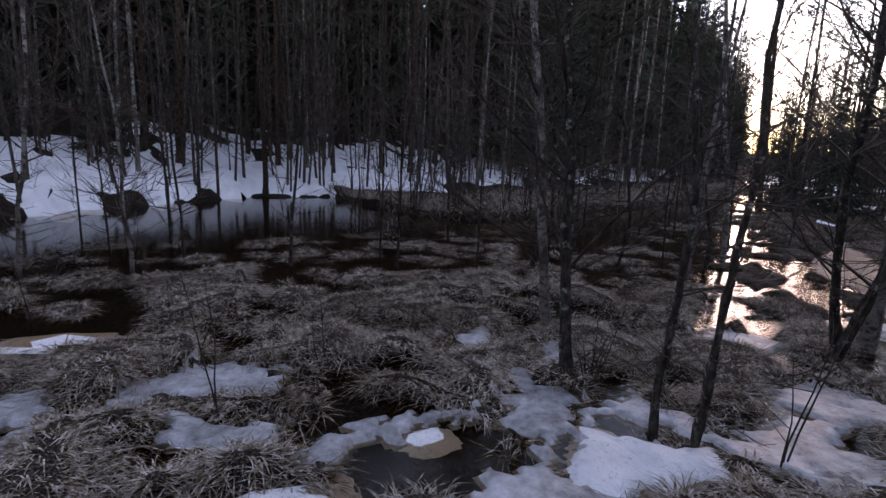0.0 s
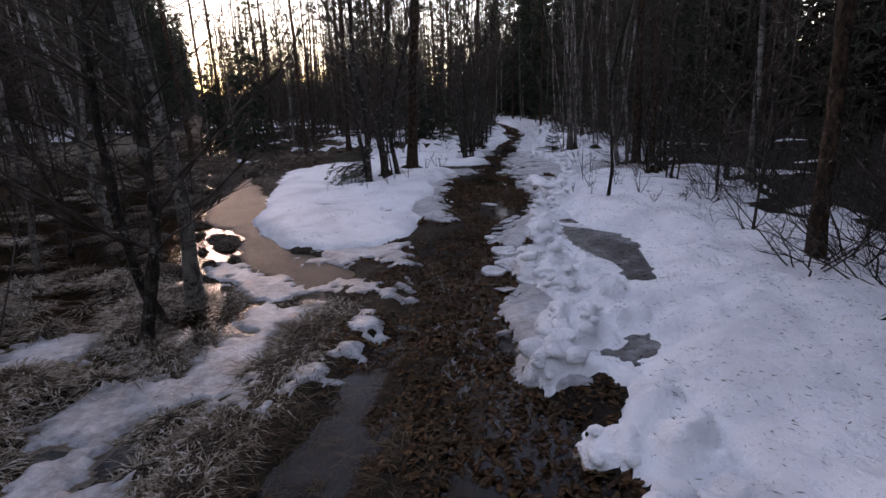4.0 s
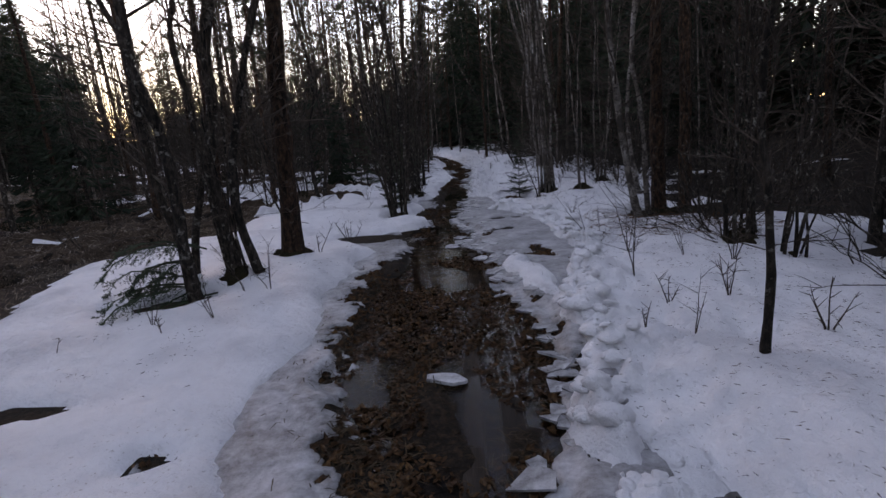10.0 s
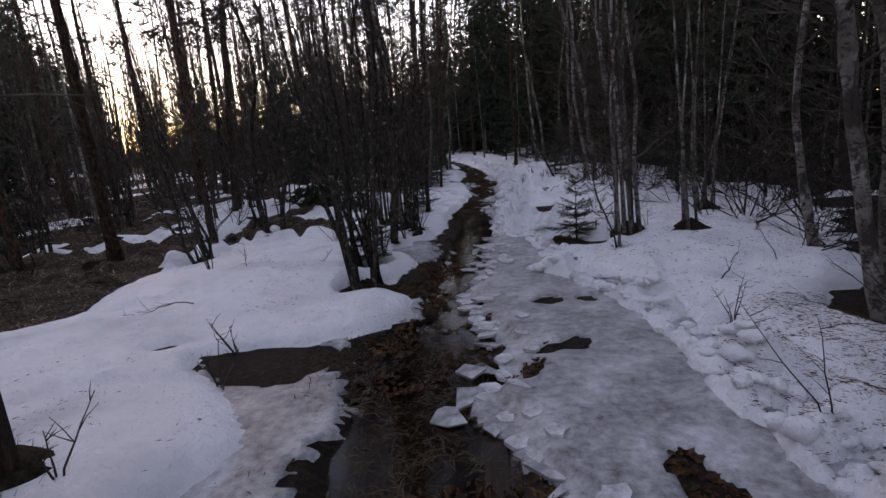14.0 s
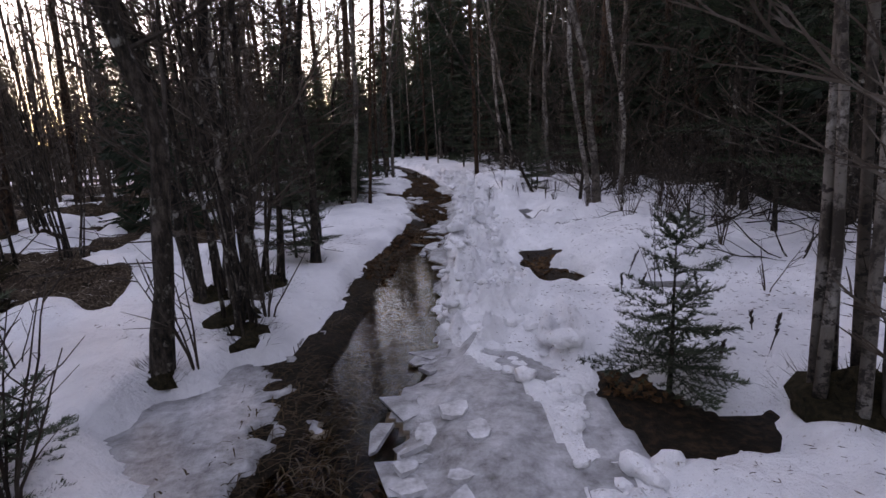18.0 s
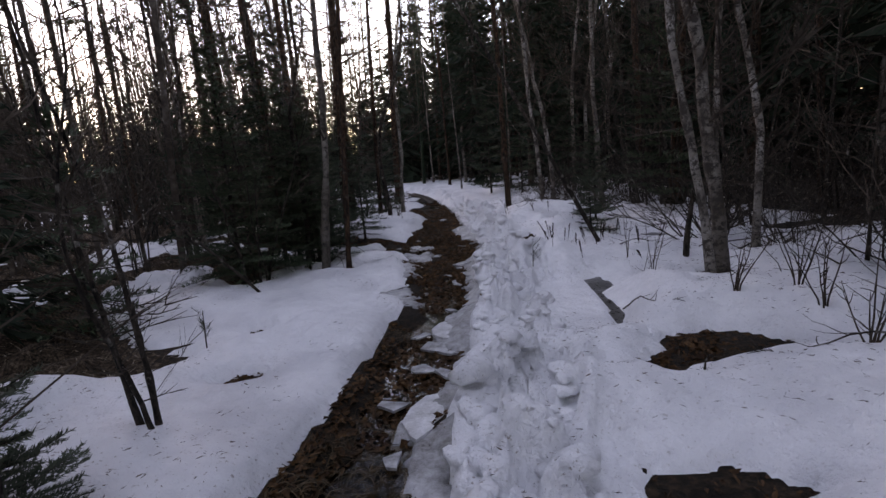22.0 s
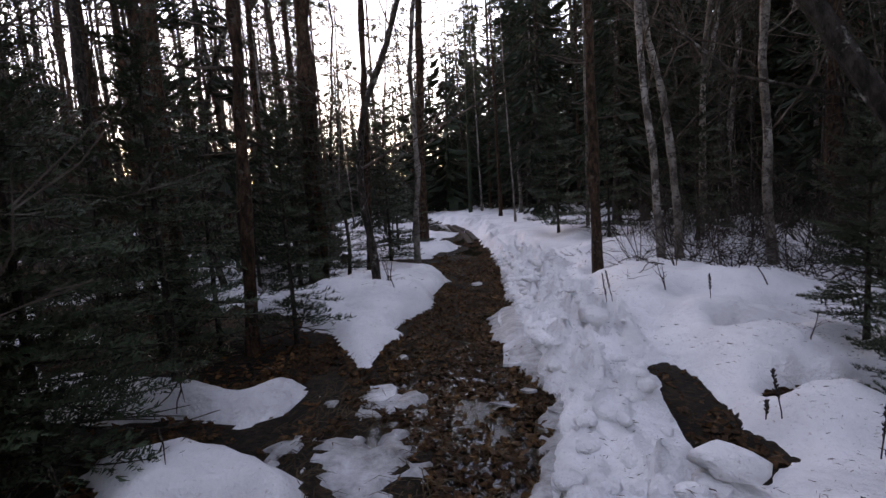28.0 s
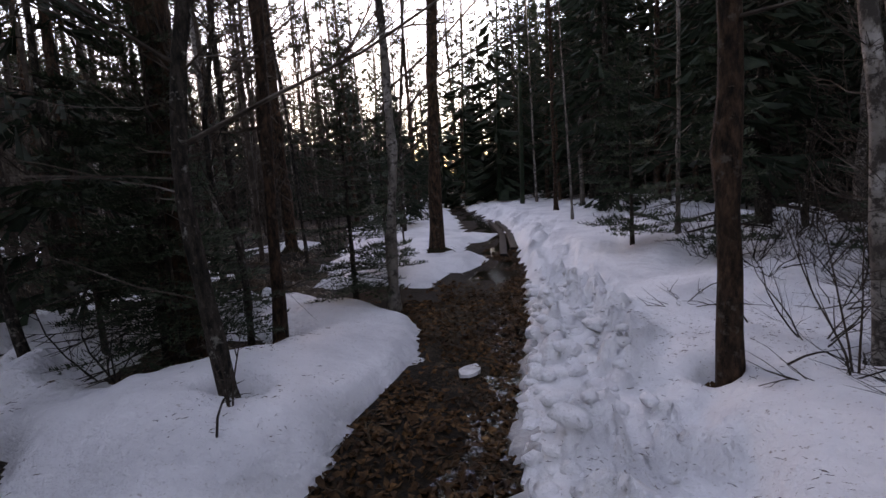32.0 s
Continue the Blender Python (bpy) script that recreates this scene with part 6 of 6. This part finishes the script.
def snow_clods(count, seed):
    """Kicked-up lumps of snow and ice along the trodden line."""
    rs = np.random.RandomState(seed)
    ball = bmesh.new()
    bmesh.ops.create_icosphere(ball, subdivisions=2, radius=1.0)
    unit = np.array([v.co[:] for v in ball.verts])
    tris = np.array([[v.index for v in f.verts] for f in ball.faces])
    ball.free()
    y = rs.uniform(3.5, 33, count)
    off = 0.03 + np.where(y > 18, 0.6, 0.32) * rs.uniform(0, 1, count) ** 1.3
    x = np.array([float(SNOW_R(v)) for v in y]) + off
    z = ground_z(x, y) + snow_depth(x, y)
    ok = (snow_inside(x, y) > 0.02) & (melt_inside(x, y) < 0)
    verts, faces = [], []
    for k in np.nonzero(ok)[0]:
        a, r = rs.uniform(0, 6.283), rs.choice([0.025, 0.04, 0.055, 0.075], p=[0.35, 0.35, 0.2, 0.1]) * rs.uniform(0.8, 1.25)
        p = unit * (1 + 0.9 * (fbm(unit[:, 0] * 1.3 + 7 * k, unit[:, 1] * 1.3 + unit[:, 2], 90, 2) - 0.5))[:, None]
        p = p * [r * rs.uniform(0.8, 1.6), r * rs.uniform(0.8, 1.3), r * rs.uniform(0.5, 0.8)]
        q = np.stack([p[:, 0] * math.cos(a) - p[:, 1] * math.sin(a) + x[k], p[:, 0] * math.sin(a) + p[:, 1] * math.cos(a) + y[k], p[:, 2] + z[k] + 0.1 * r], 1)
        faces.append(tris + len(unit) * len(verts))
        verts.append(q)
    me = bpy.data.meshes.new("snow_clods")
    me.from_pydata(np.concatenate(verts).tolist(), [], np.concatenate(faces).tolist())
    me.materials.append(M_SNOW)
    me.polygons.foreach_set("use_smooth", [True] * len(me.polygons))
    return tagged(new("snow_clods", me), "lumps of trodden snow and ice beside the trail", "snow", kind="stuff")


snow_clods(950, 12)

# ---- shrubs, stalks and sticks ----
rng = random.Random(21)
SHRUBS = [(-1.41, 2.96, 1.35, 3), (-5.2, -1.0, 1.0, 2), (-3.05, 0.3, 0.85, 2), (-3.4, 1.0, 0.8, 2), (-2.5, 2.6, 0.7, 7), (1.5, 11.2, 0.85, 2), (1.55, 10.6, 0.3, 3), (1.95, 10.55, 0.35, 4), (1.25, 10.2, 0.25, 2), (2.2, 9.9, 0.4, 4), (2.4, 11.4, 0.5, 4), (2.05, 22.35, 0.6, 5), (2.4, 22.0, 0.6, 5), (1.6, 28.9, 0.45, 3),
          (-1.7, 12.9, 0.4, 3), (-2.3, 10.6, 0.3, 2), (-1.55, 13.9, 0.35, 4), (-1.75, 14.5, 0.3, 3), (-3.1, 16.6, 1.6, 5), (-3.9, 18.2, 1.4, 6), (1.35, 28.2, 0.3, 2), (1.4, 29.5, 0.9, 3), (2.1, 29.2, 0.8, 5), (-1.2, 28.8, 0.4, 3), (1.7, 12.1, 0.5, 3), (2.3, 21.5, 0.6, 7), (2.5, 20.9, 0.7, 7), (2.2, 20.3, 0.45, 6), (2.6, 22.6, 0.7, 7), (2.8, 21.8, 0.9, 8), (2.45, 19.7, 0.6, 6), (-1.05, 17.9, 0.7, 6), (-0.95, 18.6, 0.6, 6), (-1.15, 16.9, 0.9, 8)]
for i, (x, y, h, n) in enumerate(SHRUBS):
    put(shrub(900 + i, h, n, 0.25, 0.007), x, y)
for i in range(46):
    right = i < 30
    x, y = (rng.uniform(1.5, 3.4), rng.uniform(8.5, 31)) if right else (rng.uniform(-3.2, -1.3), rng.uniform(9, 23))
    if snow_inside(np.array([x]), np.array([y]))[0] > 0.15:
        put(shrub(1100 + i, rng.uniform(0.2, 0.65), rng.randint(1, 4), 0.35, 0.005), x, y)


def tangle(seed):
    """A leafless bush of crooked arching branches."""
    rng = random.Random(seed)
    root = thing("bush", "leafless bush of crooked dark twigs at the wood's edge", "bush")
    spray = Buf()
    for k in range(rng.randint(5, 7)):
        w = rng.uniform(0, 6.283)
        ln = rng.uniform(0.6, 1.35)
        stem = limb(rng, Vector((0.05 * math.cos(w), 0.05 * math.sin(w), -0.04)), Vector((math.cos(w), math.sin(w), rng.uniform(0.15, 1.6))), ln, 0.3, 6)
        b = Buf()
        b.tube(stem, [0.0085, 0.0078, 0.007, 0.006, 0.0048, 0.0035, 0.002], 4)
        part("stem", b, M_ALDER, root)
        for q in range(6):
            d = stem[-1] - stem[0] + Vector((rng.uniform(-1, 1), rng.uniform(-1, 1), rng.uniform(-0.4, 0.8))) * ln
            sub = limb(rng, along(stem, rng.uniform(0.2, 0.95)), d, ln * rng.uniform(0.2, 0.5), 0.35, 4)
            spray.ribbon(sub, [0.0042, 0.0036, 0.003, 0.0022, 0.001])
            for j in range(3):
                e = d + Vector((rng.uniform(-1, 1), rng.uniform(-1, 1), rng.uniform(-0.5, 0.8))) * ln
                spray.ribbon(limb(rng, along(sub, rng.uniform(0.2, 0.9)), e, ln * rng.uniform(0.08, 0.22), 0.3, 3), [0.0026, 0.0022, 0.0016, 0.0008])
    part("twig_spray", spray, M_ALDER, root, kind="stuff")
    return root


brush = [tangle(950 + i) for i in range(6)]
spots = []
while len(spots) < 80:
    x, y = rng.uniform(2.6, 6.5), rng.uniform(3, 40)
    if x - path_x(y) > 2.9 or (x > 3.4 and y < 30):
        spots.append((x, y))
while len(spots) < 115:
    x, y = rng.uniform(-12, -2.5), rng.uniform(14, 45)
    if BANK_NEAR(y) + 0.5 < x < MARSH(y) + 0.3:
        spots.append((x, y))
for k in range(100):
    spots.append((rng.uniform(1.45, 4.3), rng.uniform(28.6, 34.5)))
for k in range(75):
    spots.append((rng.uniform(2.7, 4.6), rng.uniform(6, 27)))
for i, (x, y) in enumerate(spots):
    ob = brush[i] if i < 6 else copy_thing(brush[i % 6], Matrix())
    low = 1.4 < x < 3.5 and 27.6 < y
    put(ob, x, y, rng.uniform(0, 360), 0.03, rng.uniform(0.35, 0.8) if low else rng.uniform(0.5, 1.2))


def stalk(seed, h):
    rng = random.Random(seed)
    root = thing("seed_stalk", "dry dark brown flower stalk sticking out of the snow", "plant", "dry flower stalks")
    pts = stem_path(rng, h, (rng.gauss(0, 0.2), rng.gauss(0, 0.2)), 0.08, 5)
    s = Buf()
    s.tube(pts, [0.0028] * 6, 4)
    part("stem", s, M_DARKTWIG, root)
    d = Buf()
    for k in range(26):
        p = along(pts, 0.45 + 0.55 * k / 26)
        w = rng.uniform(0, 6.28)
        q = p + Vector((math.cos(w) * 0.011, math.sin(w) * 0.011, 0.014))
        d.tube([p, (p + q) / 2, q], [0.003, 0.0045, 0.001], 4)
    part("seed_head", d, M_DARKTWIG, root, kind="stuff")
    return root


for i in range(34):
    x, y = (rng.uniform(1.1, 2.3), rng.uniform(23.9, 26.3)) if i < 26 else (rng.uniform(1.3, 2.0), rng.uniform(17.6, 19.6))
    put(stalk(1000 + i, rng.uniform(0.1, 0.28)), x, y)
for i, (x, y, h) in enumerate([(0.85, 27.95, 0.32), (0.9, 28.0, 0.26), (1.55, 27.75, 0.2)]):
    put(stalk(1040 + i, h), x, y)


def fallen(name, x, y, length, lean, r, turn, label):
    rng = random.Random(int(x * 100))
    b = Buf()
    pts = [Vector((lean * t, 0.03 * math.sin(5 * t), t)) * 1.0 for t in (-0.05, 0.2, 0.45, 0.7, 1.0)]
    ln = math.hypot(lean, 1)
    pts = [p * length / ln for p in pts]
    b.tube(pts, [r, r * 0.95, r * 0.85, r * 0.7, r * 0.4], 6, True)
    ob = thing(name, label, "dead wood")
    part("stem", b, M_ALDER, ob)
    b = Buf()
    for k in range(9):
        tw = limb(rng, along(pts, rng.uniform(0.2, 0.95)), Vector((rng.uniform(-1, 0.3), rng.uniform(-1, 1), rng.uniform(-0.4, 0.8))), length * 0.2, 0.3, 3)
        b.tube(tw, [r * 0.3, r * 0.22, r * 0.15, r * 0.05], 3)
    part("twig_spray", b, M_ALDER, ob, kind="stuff")
    ob.matrix_basis = Matrix.Translation((x, y, top_z(x, y) - 0.02)) @ Euler((0, 0, radians(turn))).to_matrix().to_4x4()
    return ob


fallen("leaning_dead_stem", 1.77, 25.02, 6.2, -0.53, 0.03, -20, "dead stem leaning over the snow from its foot")
fallen("leaning_dead_stem", -1.83, 23.67, 1.2, -0.9, 0.017, 8, "dead branch stuck slanting in the snow")


def fallen_branch(seed, x, y, length, turn, r=0.006):
    """A crooked twiggy branch that lies along the snow."""
    rng = random.Random(seed)
    b = Buf()
    pts, p, w = [], Vector((0, 0, 0)), radians(turn)
    for k in range(9):
        lie = top_z(x + p.x, y + p.y) - top_z(x, y) + 0.012
        pts.append(Vector((p.x, p.y, lie + 0.05 * math.sin(k * 0.7) * (k < 7))))
        w += rng.gauss(0, 0.22)
        p = p + Vector((math.cos(w), math.sin(w), 0)) * length / 8
    b.tube(pts, [r * (1 - 0.09 * k) for k in range(9)], 5, True)
    root = tagged(new("fallen_branch"), "thin crooked dead branch lying on the snow", "branch", "fallen branches")
    part("limb", b, M_ALDER, root)
    b = Buf()
    for k in range(9):
        d = Vector((math.cos(w), math.sin(w), 0)) + Vector((rng.uniform(-1, 1), rng.uniform(-1, 1), rng.uniform(-0.05, 0.5)))
        tw = limb(rng, along(pts, rng.uniform(0.25, 0.97)), d, length * rng.uniform(0.12, 0.35), 0.3, 4)
        b.tube(tw, [r * 0.5, r * 0.42, r * 0.33, r * 0.22, r * 0.1], 3)
    part("twig_spray", b, M_ALDER, root, kind="stuff")
    root.matrix_basis = Matrix.Translation((x, y, top_z(x, y)))


for i, (x, y, ln, turn) in enumerate([(1.5, 28.9, 0.7, 200), (1.9, 29.3, 0.9, 150), (1.2, 29.7, 0.6, 20), (-1.1, 28.6, 0.5, 120), (1.4, 22.7, 0.5, 300), (2.3, 12.9, 0.9, 100), (2.6, 9.3, 0.8, 60), (-2.6, 15.4, 0.6, 200), (2.1, 25.9, 0.5, 40), (1.7, 30.2, 0.8, 250), (2.2, 28.4, 0.7, 80), (1.9, 24.6, 0.6, 10), (1.4, 21.3, 0.4, 60), (2.3, 21.2, 0.7, 170), (1.9, 15.2, 0.6, 30), (1.7, 13.2, 0.5, 290), (2.3, 29.7, 1.3, 205), (1.55, 29.3, 0.9, 60), (2.7, 29.5, 1.2, 20), (1.9, 30.9, 1.4, 330), (1.3, 30.8, 0.8, 100), (2.4, 30.9, 1.1, 160), (2.9, 28.9, 0.9, 120), (1.45, 31.6, 0.9, 210)]):
    fallen_branch(1200 + i, x, y, ln, turn)
fallen("broken_stump", 2.39, 24.05, 0.7, 0.1, 0.032, 0, "short broken stem standing beside the birches")


# broken spruce boughs heaped against the alders
rng = random.Random(77)
for i in range(13):
    b = Buf()
    ln = rng.uniform(0.5, 0.95)
    pts = [Vector((ln * t, 0.05 * math.sin(4 * t), 0.28 * ln * math.sin(2.6 * t) - 0.1 * t)) for t in (0, 0.25, 0.5, 0.75, 1.0)]
    b.tube(pts, [0.011, 0.009, 0.007, 0.005, 0.002], 4)
    for k in range(34):
        t = rng.uniform(0.1, 1.0)
        tw = limb(rng, along(pts, t), Vector((0.8, rng.choice((-1, 1)) * rng.uniform(0.5, 1), rng.uniform(-0.7, 0.1))), ln * 0.36 * (1.15 - t), 0.15, 2)
        for q in range(34):
            p = along(tw, rng.random())
            d = Vector((rng.gauss(0.5, 1), rng.gauss(0, 1), rng.gauss(0, 0.8))).normalized() * rng.uniform(0.018, 0.034)
            s = d.cross(Vector((0.2, 0.3, 1))).normalized() * 0.0042
            b.tri(p - s, p + s, p + d)
    ob = tagged(new("spruce_bough", b.mesh("spruce_bough", M_NEEDLE, False)), "broken dark spruce bough heaped against the alders", "branch", "heap of spruce boughs")
    ob.matrix_basis = Matrix.Translation((-2.62 + rng.gauss(0, 0.1), 11.75 + rng.gauss(0, 0.12), top_z(-2.62, 11.75) + 0.03 + 0.045 * i)) @ Euler((rng.gauss(0, 0.2), rng.uniform(0.1, 0.5), radians(rng.uniform(150, 290)))).to_matrix().to_4x4()


def sapling(x, y, h, seed):
    rng = random.Random(seed)
    root = thing("pine_sapling", "tiny pine sapling poking out of the snow", "tree")
    pts = stem_path(rng, h, (0.05, 0), 0.05, 5)
    s = Buf()
    s.tube(pts, [0.006, 0.005, 0.005, 0.004, 0.003, 0.002], 5)
    part("stem", s, M_ALDER, root)
    g = Buf()
    for k in range(7):
        w = rng.uniform(0, 6.28)
        p0 = along(pts, rng.uniform(0.35, 1.0))
        tw = limb(rng, p0, Vector((math.cos(w), math.sin(w), 0.8)), h * 0.3, 0.15, 2)
        for q in range(60):
            p = along(tw, rng.random())
            d = Vector((rng.gauss(0, 1), rng.gauss(0, 1), rng.gauss(0.7, 0.7))).normalized() * rng.uniform(0.025, 0.045)
            sd = d.cross(Vector((0.2, 0.3, 1))).normalized() * 0.0014
            g.tri(p - sd, p + sd, p + d)
    part("needles", g, M_PINENEEDLE, root, smooth=False, kind="stuff")
    put(root, x, y)


sapling(0.88, 24.12, 0.38, 1)
sapling(-1.6, 22.2, 0.3, 2)
